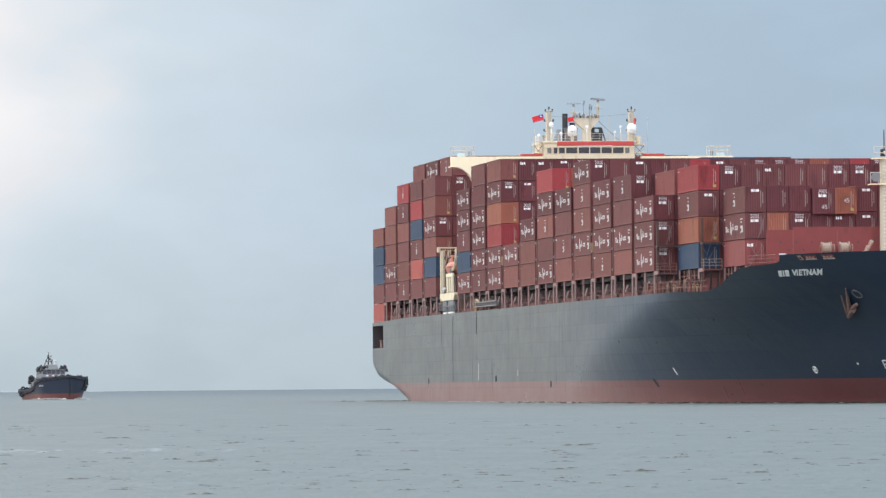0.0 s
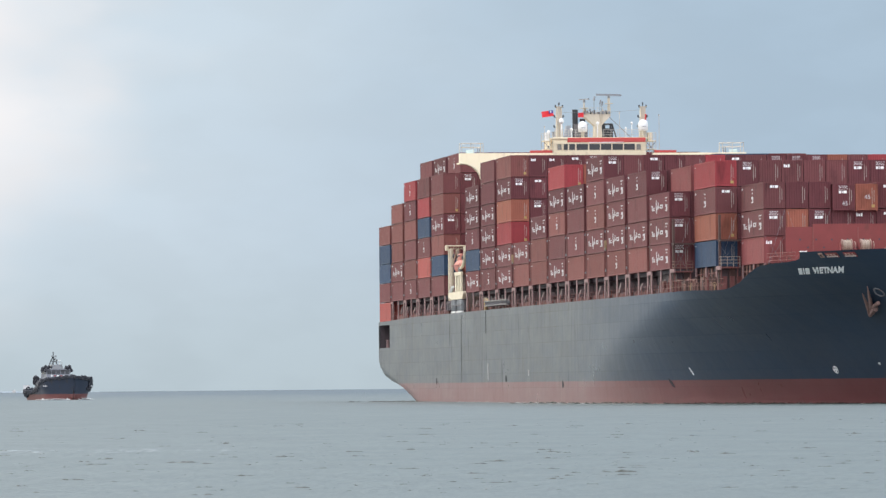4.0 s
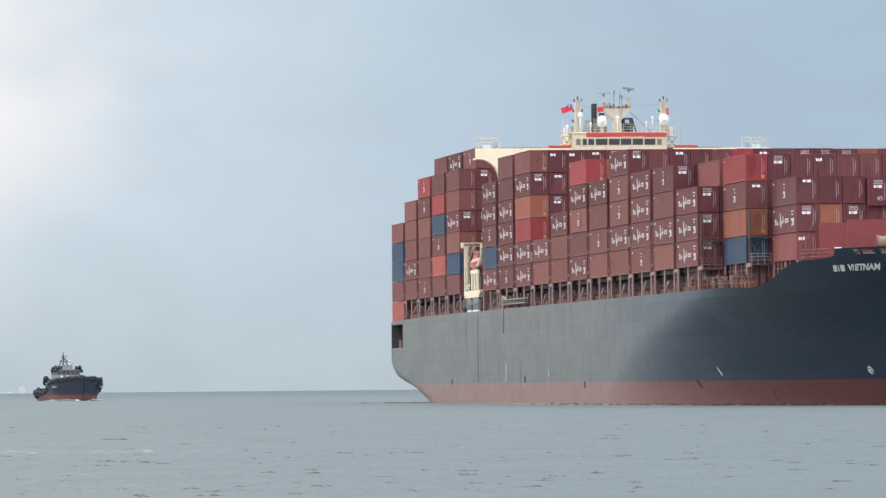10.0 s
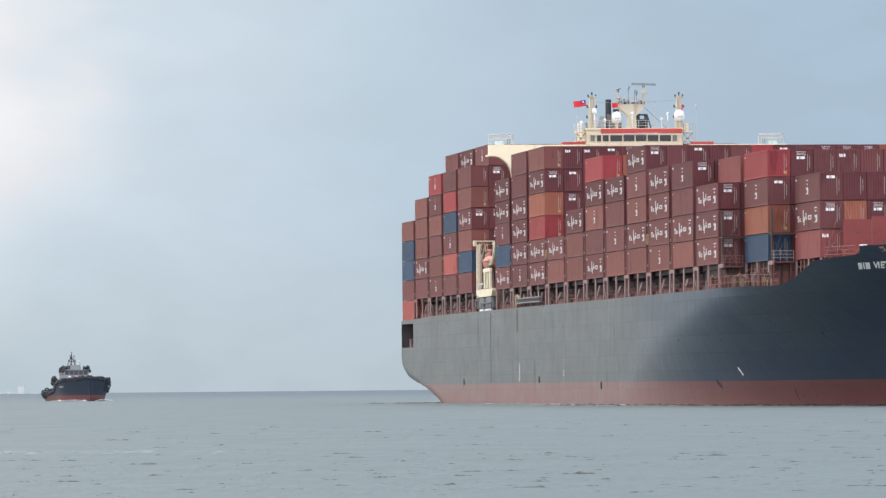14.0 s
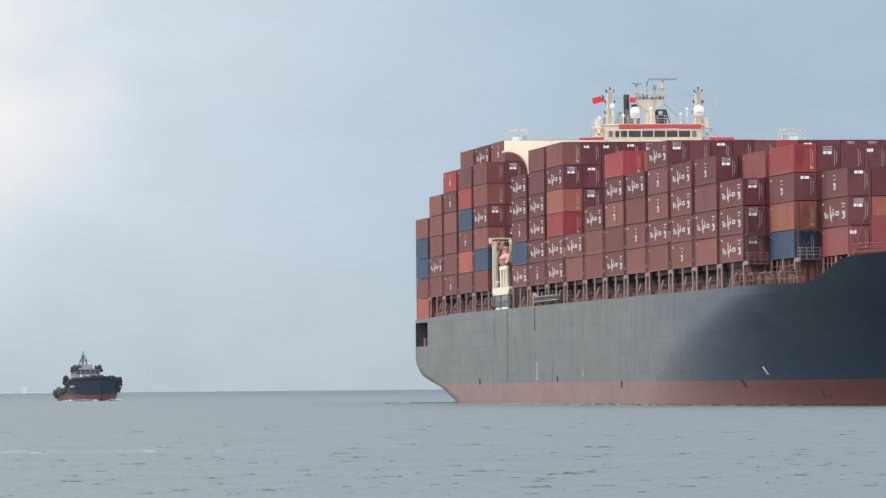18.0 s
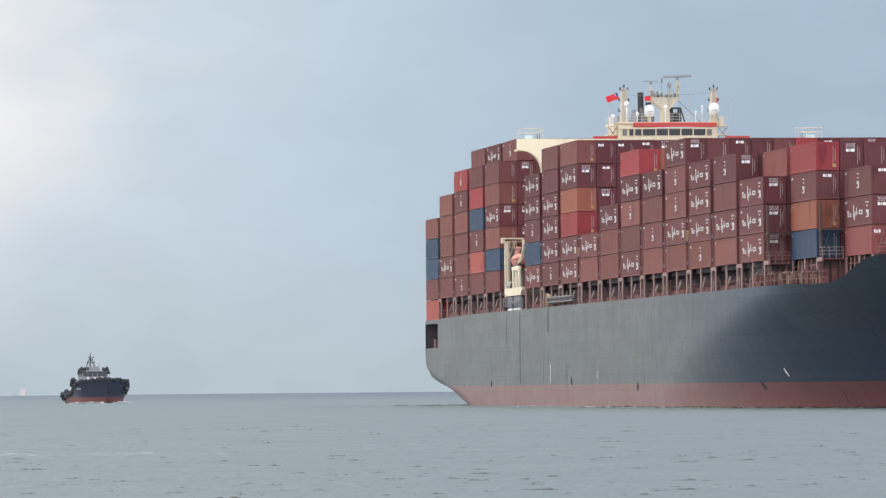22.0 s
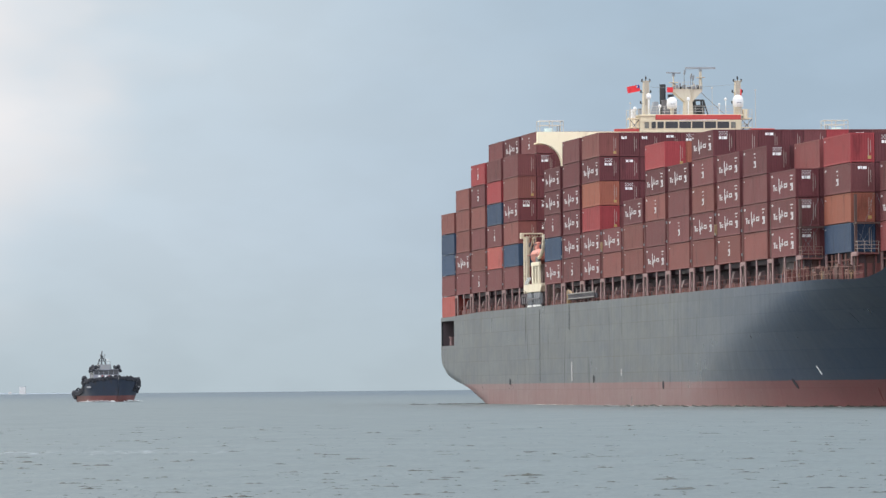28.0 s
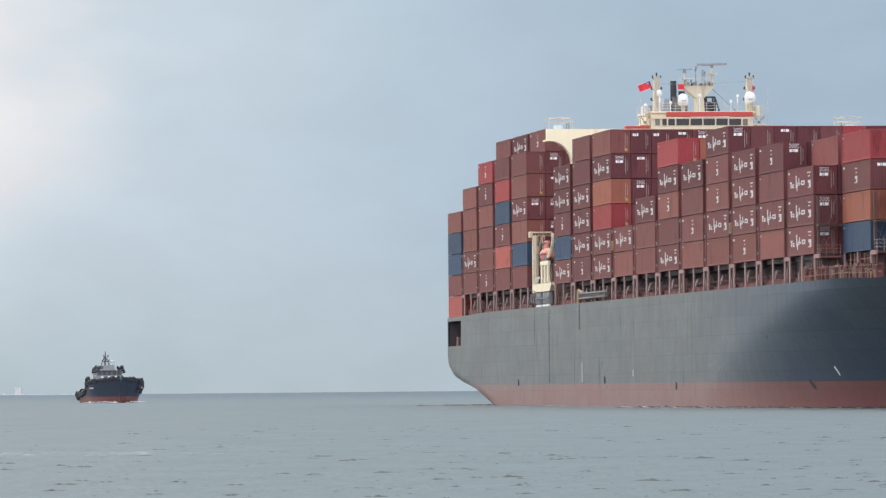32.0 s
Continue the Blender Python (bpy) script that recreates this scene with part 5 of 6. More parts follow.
def build_bow():
    # anchor in its recess
    anchor = tagged(new("anchor"), "rusty brown stockless anchor housed in the ship's bow", "anchor")
    # grey ring drawn for the shine on the hawse bolster
    bm = B()
    torus(bm, on_hull(49.69, 11.5, 0.02), 0.6, 0.10, 18, 6)
    part("hawse_ring", bm, DULLGREY, ship)
    for name, a, b, r0, r1 in (("shank", (45.8, 9.9), (48.6, 10.75), 0.24, 0.2), ("crown", (45.1, 9.4), (47.2, 10.2), 0.24, 0.34), ("fluke", (45.3, 9.5), (48.1, 11.7), 0.30, 0.06), ("fluke", (46.2, 9.95), (50.0, 12.4), 0.32, 0.06)):
        bm = B()
        rod(bm, on_hull(*a, 0.3).translation, on_hull(*b, 0.45).translation, r0, r1, 8)
        part(name, bm, RUST, anchor)
    # breakwater
    bm = B()
    box(bm, 29.9, 30.1, 9.9, 29.7, 11.6, 19.12)
    part("breakwater", bm, WALLRED, ship)
    for y0, y1 in ((6.95, 9.88), (29.72, 32.65)):
        bm = B()
        box(bm, 29.88, 30.08, y0, y1, 11.6, 18.8)
        part("breakwater_end", bm, WALLRED, ship)
    for y in (9.89, 14.8, 19.8, 24.8, 29.71):
        bm = B()
        box(bm, 30.1, 30.16, y - 0.05, y + 0.05, 11.6, 18.75)
        part("breakwater_seam", bm, DECKRED, ship)
    for y in [7.6 + 2.2 * k for k in range(12)]:
        bm = B()
        prism(bm, [(30.1, 11.6), (30.7, 11.6), (30.1, 17.2)], "y", y - 0.06, y + 0.06)
        part("breakwater_bracket", bm, WALLRED, ship)
    for y, z in [(8.5 + 1.72 * k, 17.45) for k in range(13)] + [(9.35 + 1.72 * k, 16.6) for k in range(12)]:
        bm = B()
        rod(bm, (30.1, y, z), (30.13, y, z), 0.11, None, 10)
        part("drain_hole", bm, SHADESTEEL, ship)
    for y in (12.35, 14.35, 24.6, 26.6):
        bm = B()
        # turns of rope lie side by side, a few of them riding higher
        for k in range(9):
            yk = y - 0.36 + 0.09 * k
            torus(bm, Matrix.Translation((35.6, yk, 16.7)) @ pose(0, 0, 0, 90, 0, 0), 0.44 + 0.05 * ((k * 5 + int(y)) % 3), 0.06, 16, 5)
        rod(bm, (35.6, y - 0.4, 16.7), (35.6, y + 0.4, 16.7), 0.42, None, 16)
        winch = part("winch_drum", bm, ROPE, ship, "drum wound with pale rope")
        for d, r in ((-0.5, 0.62), (0.5, 0.62), (0.85, 0.36)):
            bm = B()
            torus(bm, Matrix.Translation((35.6, y + d, 16.7)) @ pose(0, 0, 0, 90, 0, 0), r, 0.06, 18, 5)
            for k in range(6):
                a = math.pi * k / 3
                rod(bm, (35.6, y + d, 16.7), (35.6 + r * math.cos(a), y + d, 16.7 + r * math.sin(a)), 0.05, None, 5)
            part("drum_flange", bm, WORNSTEEL, winch)
        bm = B()
        box(bm, 34.9, 36.3, y - 0.9, y + 0.9, 12.6, 16.0, 0.05)
        part("winch_bed", bm, DECKRED, winch)
        for d in (-0.72, 0.72):
            bm = B()
            prism(bm, [(35.1, 16.0), (36.1, 16.0), (35.8, 17.0), (35.4, 17.0)], "y", y + d - 0.06, y + d + 0.06)
            part("drum_bearing", bm, WALLRED, winch)
    for y0, y1 in ((16.3, 17.5), (22.1, 23.3)):
        bm = B()
        rod(bm, (36, y0, 15.8), (35.4, y1, 17.3), 0.2, 0.16, 8)
        stop = part("chain_stopper", bm, WORNSTEEL, ship)
        for k in range(5):
            bm = B()
            q = (k + 0.5) / 5
            torus(bm, Matrix.Translation((36.1 - 0.6 * q, y0 + (y1 - y0) * q, 16.05 + 1.5 * q)) @ pose(0, 0, 0, 90 * (k % 2), 40, 20), 0.17, 0.055, 10, 5)
            part("chain_link", bm, ROPE, stop)
        bm = B()
        box(bm, 35.4, 36.4, y0 - 0.3, y0 + 0.5, 13.0, 15.9, 0.05)
        part("stopper_bed", bm, DECKRED, stop)
    # fairleads in the bulwark
    for u in (49.33, 50.66, 52.73):
        bm = B()
        wide = 0.3 if u < 50 else 0.85
        box(bm, -wide, wide, -0.36, 0.36, -0.03, 0.05, 0.04)
        f = part("fairlead", bm, WALLRED if u > 50 else WORNSTEEL, ship)
        f.matrix_local = on_hull(u, 15.35, 0.02)
        bm = B()
        if u < 50:
            box(bm, -0.15, 0.15, -0.15, 0.15, 0.05, 0.07)
            part("fairlead_hole", bm, DARKDECK, f)
            continue
        box(bm, -0.7, 0.7, -0.05, 0.22, 0.05, 0.07)
        part("fairlead_hole", bm, DECKRED, f)
        for d in (-0.45, 0.0, 0.45):
            bm = B()
            rod(bm, (d, -0.05, 0.09), (d, 0.22, 0.09), 0.09, None, 8)
            part("fairlead_roller", bm, WORNSTEEL, f)
        bm = B()
        rod(bm, (-0.75, -0.16, 0.08), (0.75, -0.16, 0.08), 0.07, None, 6)
        part("fairlead_lip", bm, PALEPOST, f)
    bm = B()
    box(bm, 46.2, 46.8, MID - half_beam(46.5, 15.4) + 0.05, MID - half_beam(46.5, 15.4) + 0.7, 15.72, 15.86)
    part("corner_plate", bm, WHITE, ship)
    # small railed platform at the break of the forecastle
    bm = B()
    for z in (15.1, 15.5, 15.86):
        rod(bm, (35.0, 3.9, z), (42.0, 5.5, z), 0.035, None, 5)
    for k in range(6):
        rod(bm, (35.0 + 1.4 * k, 3.9 + 0.32 * k, 14.45), (35.0 + 1.4 * k, 3.9 + 0.32 * k, 15.86), 0.04, None, 5)
    pieces(bm, DECKRED, ship)
    for u, y in ((38.6, 4.9), (41.2, 5.5)):
        bm = B()
        rod(bm, (u, y + 0.6, 15.25), (u + 0.35, y + 0.6, 15.25), 0.34, None, 14)
        roller = part("mooring_roller", bm, WALLRED, ship)
        bm = B()
        rod(bm, (u + 0.35, y + 0.6, 15.25), (u + 0.38, y + 0.6, 15.25), 0.16, None, 10)
        part("roller_cap", bm, DARKDECK, roller)
        bm = B()
        box(bm, u - 0.1, u + 0.3, y + 0.5, y + 0.9, 14.3, 14.98, 0.03)
        part("roller_stand", bm, DECKRED, roller)
    # foremast
    mast = tagged(new("foremast"), "cream foremast with platform and navigation lights on the forecastle", "mast")
    bm = B()
    rod(bm, (31.6, 19.75, 11.7), (31.6, 19.75, 26.6), 0.62, 0.5, 14)
    part("column", bm, MASTCREAM, mast)
    bm = B()
    rod(bm, (31.6, 19.75, 27.3), (31.6, 19.75, 29.6), 0.1, 0.06, 8)
    part("top_pole", bm, DULLGREY, mast)
    for z, w in ((23.6, 1.7), (26.4, 1.3)):
        bm = B()
        box(bm, 30.9, 32.5, 19.75 - w, 19.75 + w, z, z + 0.12)
        plat = part("platform", bm, CREAM, mast)
        bm = B()
        for d in (-w, -w / 2, 0, w / 2, w):
            rod(bm, (32.4, 19.75 + d, z), (32.4, 19.75 + d, z + 1.3), 0.05, None, 5)
        for q in (0.65, 1.3):
            rod(bm, (32.4, 19.75 - w, z + q), (32.4, 19.75 + w, z + q), 0.05, None, 5)
        pieces(bm, RAILGREY, plat)
    bm = B()
    rod(bm, (32.2, 18.5, 24.5), (32.9, 18.5, 24.4), 0.25, 0.5, 14)
    part("foghorn", bm, GREY, mast)
    bm = B()
    box(bm, 31.2, 32.0, 19.3, 20.2, 26.7, 27.5, 0.08)
    part("lamp_box", bm, BLACK, mast)
    bm = B()
    rod(bm, (32.0, 19.75, 27.1), (32.1, 19.75, 27.1), 0.18, None, 10)
    part("lamp_lens", bm, WHITE, mast)
    bm = B()
    for k in range(30):
        rod(bm, (32.3, 19.5, 14 + 0.4 * k), (32.3, 20.0, 14 + 0.4 * k), 0.025, None, 4)
    pieces(bm, CREAM, mast, "ladder_stile", "ladder_rung")
    return anchor, mast


anchor, foremast = build_bow()


def build_side_gear():
    """Railed lashing platforms before the stepped bays, and gear under the stacks."""
    for u, y, z, mat in ((0.4, 0.2, 14.75, RAILDULL), (14.6, 2.7, 14.9, RAILPALE), (14.6, 5.2, 14.9, RAILDULL)):
        bm = B()
        box(bm, u, u + 1.3, y, y + 2.1, z - 0.15, z, 0.02)
        plat = part("lashing_platform", bm, WALKRED, ship)
        bm = B()
        for q in (0.4, 0.75, 1.1):
            rod(bm, (u + 1.25, y, z + q), (u + 1.25, y + 2.1, z + q), 0.032, None, 5)
            rod(bm, (u, y, z + q), (u + 1.25, y, z + q), 0.032, None, 5)
        for d in (0.0, 0.7, 1.4, 2.1):
            rod(bm, (u + 1.25, y + d, z), (u + 1.25, y + d, z + 1.1), 0.036, None, 5)
        pieces(bm, mat, plat)
        for d in (0.1, 1.9):
            bm = B()
            rod(bm, (u + 0.6, y + d, 11.6), (u + 0.9, y + d, z - 0.1), 0.09, None, 6)
            part("platform_leg", bm, WALKRED, plat)
    # rail and pipework along the deck edge abreast the stepped bays
    for k in range(16):
        u0, u1 = -4.0 + 1.75 * k, -4.0 + 1.75 * (k + 1)
        pa, pb = [Vector((u, MID - half_beam(u, 12.3) + 0.12, max(12.0, deck_edge(u) - 0.1))) for u in (u0, u1)]
        for q in (0.6, 1.3):
            bm = B()
            rod(bm, pa + Vector((0, 0, q)), pb + Vector((0, 0, q)), 0.02, None, 5)
            part("rail_bar", bm, RAILDULL, ship)
        bm = B()
        rod(bm, pa, pa + Vector((0, 0, 1.33)), 0.03, None, 5)
        part("rail_post", bm, RAILDULL, ship)
    for k in range(7):
        u = -1.0 + 3.3 * k
        y = MID - half_beam(u, 12.3) + 1.0
        z = max(12.0, deck_edge(u) - 0.3)
        bm = B()
        rod(bm, (u, y, z), (u, y, z + 1.6), 0.07, None, 6)
        rod(bm, (u, y, z + 1.6), (u + 0.25, y - 0.25, z + 1.75), 0.07, 0.07, 6)
        rod(bm, (u + 0.25, y - 0.25, z + 1.75), (u + 0.25, y - 0.3, z + 1.45), 0.08, 0.1, 6)
        part("swan_neck_vent", bm, RAILDULL if k % 2 else DARKDECK, ship)
        bm = B()
        torus(bm, Matrix.Translation((u + 1.4, y - 0.3, z + 0.95)) @ pose(0, 0, 0, 0, 80, 0), 0.2, 0.03, 12, 5)
        rod(bm, (u + 1.4, y - 0.3, z), (u + 1.4, y - 0.3, z + 0.95), 0.07, None, 6)
        part("valve_wheel", bm, RAILDULL if k % 3 else DAVITOCHRE, ship)
        bm = B()
        box(bm, u - 1.3, u - 0.2, y + 0.5, y + 1.3, z, z + 1.1 + 0.3 * (k % 3), 0.05)
        part("deck_locker", bm, DARKDECK if k % 2 else WALKRED, ship)
    # wall added to back the hollow, shade mixed into its brown
    bm = B()
    box(bm, 0.5, 15.5, 6.2, 6.4, 11.6, 14.6)
    part("cross_wall", bm, RECESSBROWN, ship)
    r = random.Random(11)
    for u in [-3 + 2.1 * k for k in range(11)]:
        y = MID - half_beam(u, 12.0) + 0.5
        bm = B()
        h = r.uniform(0.7, 1.3)
        k = r.random()
        if k < 0.4:
            for d in (0, 0.9):
                rod(bm, (u + d, y, 12.1), (u + d, y, 12.4 + h), 0.06, None, 5)
            rod(bm, (u, y, 12.4 + h), (u + 0.9, y, 12.4 + h), 0.06, None, 5)
            rod(bm, (u, y, 12.9), (u + 0.9, y, 12.9), 0.06, None, 5)
            part("deck_frame", bm, RAILDULL, ship)
        elif k < 0.75:
            rod(bm, (u, y + 0.4, 12.1), (u, y + 0.4, 12.6 + h), 0.13, None, 8)
            rod(bm, (u, y + 0.4, 12.55 + h), (u + 0.3, y + 0.3, 12.5 + h), 0.14, 0.18, 8)
            part("deck_ventilator", bm, WALKRED, ship)
        else:
            box(bm, u, u + 1.2, y + 0.3, y + 1.2, 12.1, 12.5 + h, 0.05)
            part("deck_box", bm, DARKDECK, ship)
    # walls and gear under each stack, the walls browned dark for the recess's shade
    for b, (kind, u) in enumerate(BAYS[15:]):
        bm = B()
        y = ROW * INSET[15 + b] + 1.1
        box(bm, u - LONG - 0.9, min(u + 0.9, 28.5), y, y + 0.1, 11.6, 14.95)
        part("walkway_wall", bm, RECESSBROWN, ship)
        for k in range(5):
            x = u - LONG + 1.0 + 2.6 * k
            if x > 17:
                continue
            bm = B()
            rod(bm, (x, y - 0.35, 12.0), (x + 1.5 * (-1) ** k, y - 0.25, 14.7), 0.07, None, 6)
            part("diagonal_brace", bm, WALKRED if k % 2 else RAILDULL, ship)
            bm = B()
            box(bm, x + 0.6, x + 1.3, y - 0.5, y - 0.1, 12.0 + 0.3 * (k % 3), 13.4 + 0.4 * (k % 2), 0.04)
            part("junction_box", bm, DULLGREY if k % 3 == 0 else WALKRED, ship)
    # panels added across the hollow, recess shade in their dark browns
    for y, ua, ub in ((5.3, 15.6, 26.5), (3.0, 1.4, 14.4)):
        for k in range(int((ub - ua) / 2.2) + 1):
            x = ua + 2.2 * k
            bm = B()
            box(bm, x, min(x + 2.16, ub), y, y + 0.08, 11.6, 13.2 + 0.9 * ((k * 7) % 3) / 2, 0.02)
            part("screen_panel", bm, RECESSBROWN if k % 2 else DARKDECK, ship)
            bm = B()
            rod(bm, (x + 0.2, y - 0.3, 11.6), (x + 0.5 * (k % 2), y - 0.2, 14.95), 0.11, None, 7)
            part("support_post", bm, RAILDULL if k % 3 else WALKRED, ship)
        # cross wall with doors, added to fill the shaded hollow abaft the step
        for k in range(3):
            bm = B()
            box(bm, ua - 0.75, ua - 0.65, y - 2.35 + 0.8 * k, y - 1.6 + 0.8 * k, 11.6, 14.9, 0.02)
            panel = part("end_panel", bm, DARKDECK if k % 2 else RECESSBROWN, ship)
            bm = B()
            box(bm, ua - 0.65, ua - 0.6, y - 2.25 + 0.8 * k, y - 1.75 + 0.8 * k, 12.3, 13.9, 0.02)
            part("access_hatch", bm, WALKRED, panel)
        for z in (13.3, 14.3):
            bm = B()
            rod(bm, (ua, y - 0.2, z), (ub, y - 0.2, z), 0.07, None, 6)
            part("service_pipe", bm, WALKRED, ship)
    for b, (kind, u) in enumerate(BAYS[:16]):
        bm = B()
        box(bm, u - LONG, u, ROW * INSET[b] + 0.7, ROW * INSET[b] + 0.8, 11.6, 12.85)
        part("kick_plate", bm, WALKRED, ship)
    # crossed lashing rods on the open ends of the stacks
    for b in (14, 15, 16, 17):
        u = BAYS[b][1]
        for i in range(3):
            y = ROW * (INSET[b] + i)
            for top, lean in ((FLOOR + TIER * 0.98, 0), (FLOOR + TIER * 0.98, 1), (FLOOR + TIER * 1.95, i % 2)):
                a, c = (y + 0.1, y + WIDE - 0.1) if lean else (y + WIDE - 0.1, y + 0.1)
                bm = B()
                rod(bm, (u + 0.06, a, top), (u + 0.25, a + (c - a) * 0.85, FLOOR - 0.1), 0.014, None, 5)
                part("lashing_rod", bm, GREY, ship)
    # stowed gangway davit abreast the second bay
    gw = tagged(new("gangway"), "stowed grey accommodation ladder with yellow davit along the deck edge", "gangway")
    bm = B()
    box(bm, -134.5, -115.8, -0.05, 0.2, 12.8, 13.4, 0.05)
    part("ladder_truss", bm, DULLGREY, gw)
    for z, tall in ((12.85, 0.14), (13.42, 0.16)):
        bm = B()
        box(bm, -134.7, -115.6, -0.36, -0.22, z, z + tall, 0.03)
        part("ladder_stringer", bm, LADDERGREY, gw)
    for k in range(24):
        bm = B()
        box(bm, -134.2 + 0.78 * k, -133.95 + 0.78 * k, -0.3, -0.06, 13.0, 13.42)
        part("ladder_step", bm, DULLGREY, gw)
    for k in range(7):
        bm = B()
        rod(bm, (-134.2 + 3.0 * k, -0.3, 13.55), (-134.2 + 3.0 * k, -0.3, 14.15), 0.03, None, 5)
        part("ladder_stanchion", bm, PALEPOST, gw)
    bm = B()
    rod(bm, (-135.5, 0.0, 12.0), (-135.5, 0.0, 14.0), 0.28, None, 8)
    rod(bm, (-135.5, 0.0, 13.9), (-131.5, -0.2, 13.6), 0.2, 0.15, 8)
    part("ladder_davit", bm, DAVITOCHRE, gw)
    return gw


gangway = build_side_gear()


def build_lifeboat_station():
    st = tagged(new("lifeboat_station"), "cream davit frame with an orange lifeboat beside the bridge house", "lifeboat station")

    def bar(name, x0, x1, y0, y1, z0, z1, mat=TANCREAM, bevel=0.04):
        bm = B()
        box(bm, x0, x1, y0, y1, z0, z1, bevel)
        return part(name, bm, mat, st)

    # two slim posts carry a double header beam with rungs between its flanges
    bar("davit_post", -171.9, -171.2, 0.25, 0.6, 14.2, 21.5)
    bar("davit_post", -169.9, -168.9, 0.25, 0.6, 14.2, 21.5, DULLCREAM)
    bar("davit_post", -168.0, -167.5, 0.9, 1.2, 14.2, 21.4, DULLCREAM)
    bar("davit_beam", -172.2, -171.3, -0.12, 2.78, 21.86, 22.04)
    bar("davit_beam", -172.1, -171.5, -0.05, 2.78, 21.5, 21.6, DULLCREAM)
    for k in range(7):
        bar("beam_rung", -172.0, -171.7, 0.3 + 0.36 * k, 0.36 + 0.36 * k, 21.6, 21.86, DULLCREAM, 0.0)
    bar("davit_head", -172.3, -171.2, -0.14, 0.24, 21.3, 22.06)
    bar("cross_tie", -171.4, -169.2, 0.3, 0.5, 18.3, 18.55, DULLCREAM)
    bar("cross_tie", -171.4, -169.2, 0.3, 0.5, 16.4, 16.6, DULLCREAM)
    bm = B()
    rod(bm, (-168.6, 0.5, 19.3), (-165.4, 0.5, 21.2), 0.13, 0.11, 8)
    part("davit_brace", bm, DULLCREAM, st)
    # curved white davit arm over the boat's after end
    bm = B()
    old = None
    for k in range(9):
        a = math.pi / 2 * k / 8
        p = (-160.6 + 5.6 * math.sin(a), 0.3, 18.5 + 2.6 * (1 - math.cos(a)) + 0.25 * math.sin(a))
        if old:
            rod(bm, old, p, 0.16 + 0.025 * k, 0.185 + 0.025 * k, 8)
        old = p
    part("davit_arm", bm, STATIONCREAM, st)
    bar("davit_arm_foot", -161.4, -159.8, 0.1, 0.5, 18.0, 18.7, DULLGREY)
    # screen of three posts on a tapered platform
    for x, r in ((-162.8, 0.42), (-160.3, 0.3), (-158.1, 0.36)):
        bar("screen_post", x - r, x + r, -0.1, 0.2, 15.3, 17.75, STATIONCREAM)
    bar("screen_rail", -163.6, -157.4, -0.12, 0.2, 17.55, 18.05, STATIONCREAM)
    # dark sheet behind the posts keeps the gaps between them dark
    bar("screen_back", -163.2, -157.8, 0.5, 0.6, 15.3, 17.7, DARKDECK)
    bm = B()
    prism(bm, [(-170.4, 14.75), (-170.4, 15.32), (-156.2, 15.32), (-156.2, 15.0), (-157.2, 14.3), (-167.8, 14.3)], "y", 0.0, 0.7)
    part("embarkation_platform", bm, STATIONCREAM, st)
    for k in (0, 1):
        bm = B()
        rod(bm, (-168.4 + 1.7 * k, -0.05, 15.4), (-166.4 + 1.7 * k, -0.05, 16.1), 0.13, None, 6)
        part("ladder_rail", bm, WHITE, st)
    # grey winch drums in pairs over white feet
    for x, wide in ((-166.6, 1.7), (-162.2, 1.1), (-159.6, 1.1)):
        bar("leg_foot", x - wide, x + wide, 0.1, 0.42, 11.9, 12.65, WHITE)
    for x in (-167.4, -165.6, -162.2, -160.4, -158.8):
        bm = B()
        lathe(bm, x, 0.45, [(0.36, 12.65), (0.44, 12.75), (0.44, 14.1), (0.36, 14.28)], 10)
        part("air_cylinder", bm, GREY, st, smooth=True)
    bar("cylinder_strap", -168.0, -158.2, 0.0, 0.1, 13.35, 13.5, DULLGREY, 0.0)
    bar("locker", -176.2, -169.4, 0.3, 0.9, 12.9, 13.75, DULLGREY)
    bar("locker", -173.4, -169.0, 0.2, 0.8, 13.75, 14.1, SHADESTEEL)
    for k in range(4):
        bar("locker_rib", -175.8 + 1.7 * k, -175.5 + 1.7 * k, 0.2, 0.3, 12.95, 13.7, SHADESTEEL, 0.0)
    # the boat: lofted hull, narrower cabin above, dark gear hanging round it
    bm = B()
    rings = []
    for k in range(11):
        s = -1 + 2 * k / 10
        w = 1.0 * max(0.08, (1 - abs(s) ** 2.6))
        x = -163.4 + 4.6 * s
        rings.append([bm.verts.new((x, 1.0 + w * math.cos(a), 18.95 + (0.85 if math.sin(a) > 0 else 1.15) * math.sin(a) * max(0.3, 1 - 0.6 * abs(s) ** 3))) for a in [2 * math.pi * j / 14 for j in range(14)]])
    for a, b in zip(rings, rings[1:]):
        for j in range(14):
            bm.faces.new((a[j], a[(j + 1) % 14], b[(j + 1) % 14], b[j]))
    bm.faces.new(rings[0])
    bm.faces.new(rings[-1][::-1])
    bmesh.ops.recalc_face_normals(bm, faces=bm.faces)
    boat = part("lifeboat", bm, BOATORANGE, st, "faded salmon-red enclosed lifeboat", smooth=True)
    bm = B()
    box(bm, -167.0, -160.0, -0.06, 0.08, 18.95, 19.1, 0.03)
    part("rubbing_strip", bm, BOATRED, boat)
    bm = B()
    box(bm, -165.8, -163.2, 0.7, 1.2, 19.6, 20.7, 0.15)
    part("steering_cabin", bm, BOATORANGE, boat)
    bm = B()
    box(bm, -165.2, -163.8, 0.64, 0.7, 20.25, 20.5, 0.02)
    part("cabin_window", bm, SHADESTEEL, boat)
    for x in (-167.0, -160.6):
        bm = B()
        rod(bm, (x, 0.95, 19.4), (x, 0.95, 21.2), 0.07, None, 6)
        ball(bm, x, 0.95, 20.3, 0.2, 1.0, 8, 6)
        part("release_hook", bm, SHADESTEEL, boat)
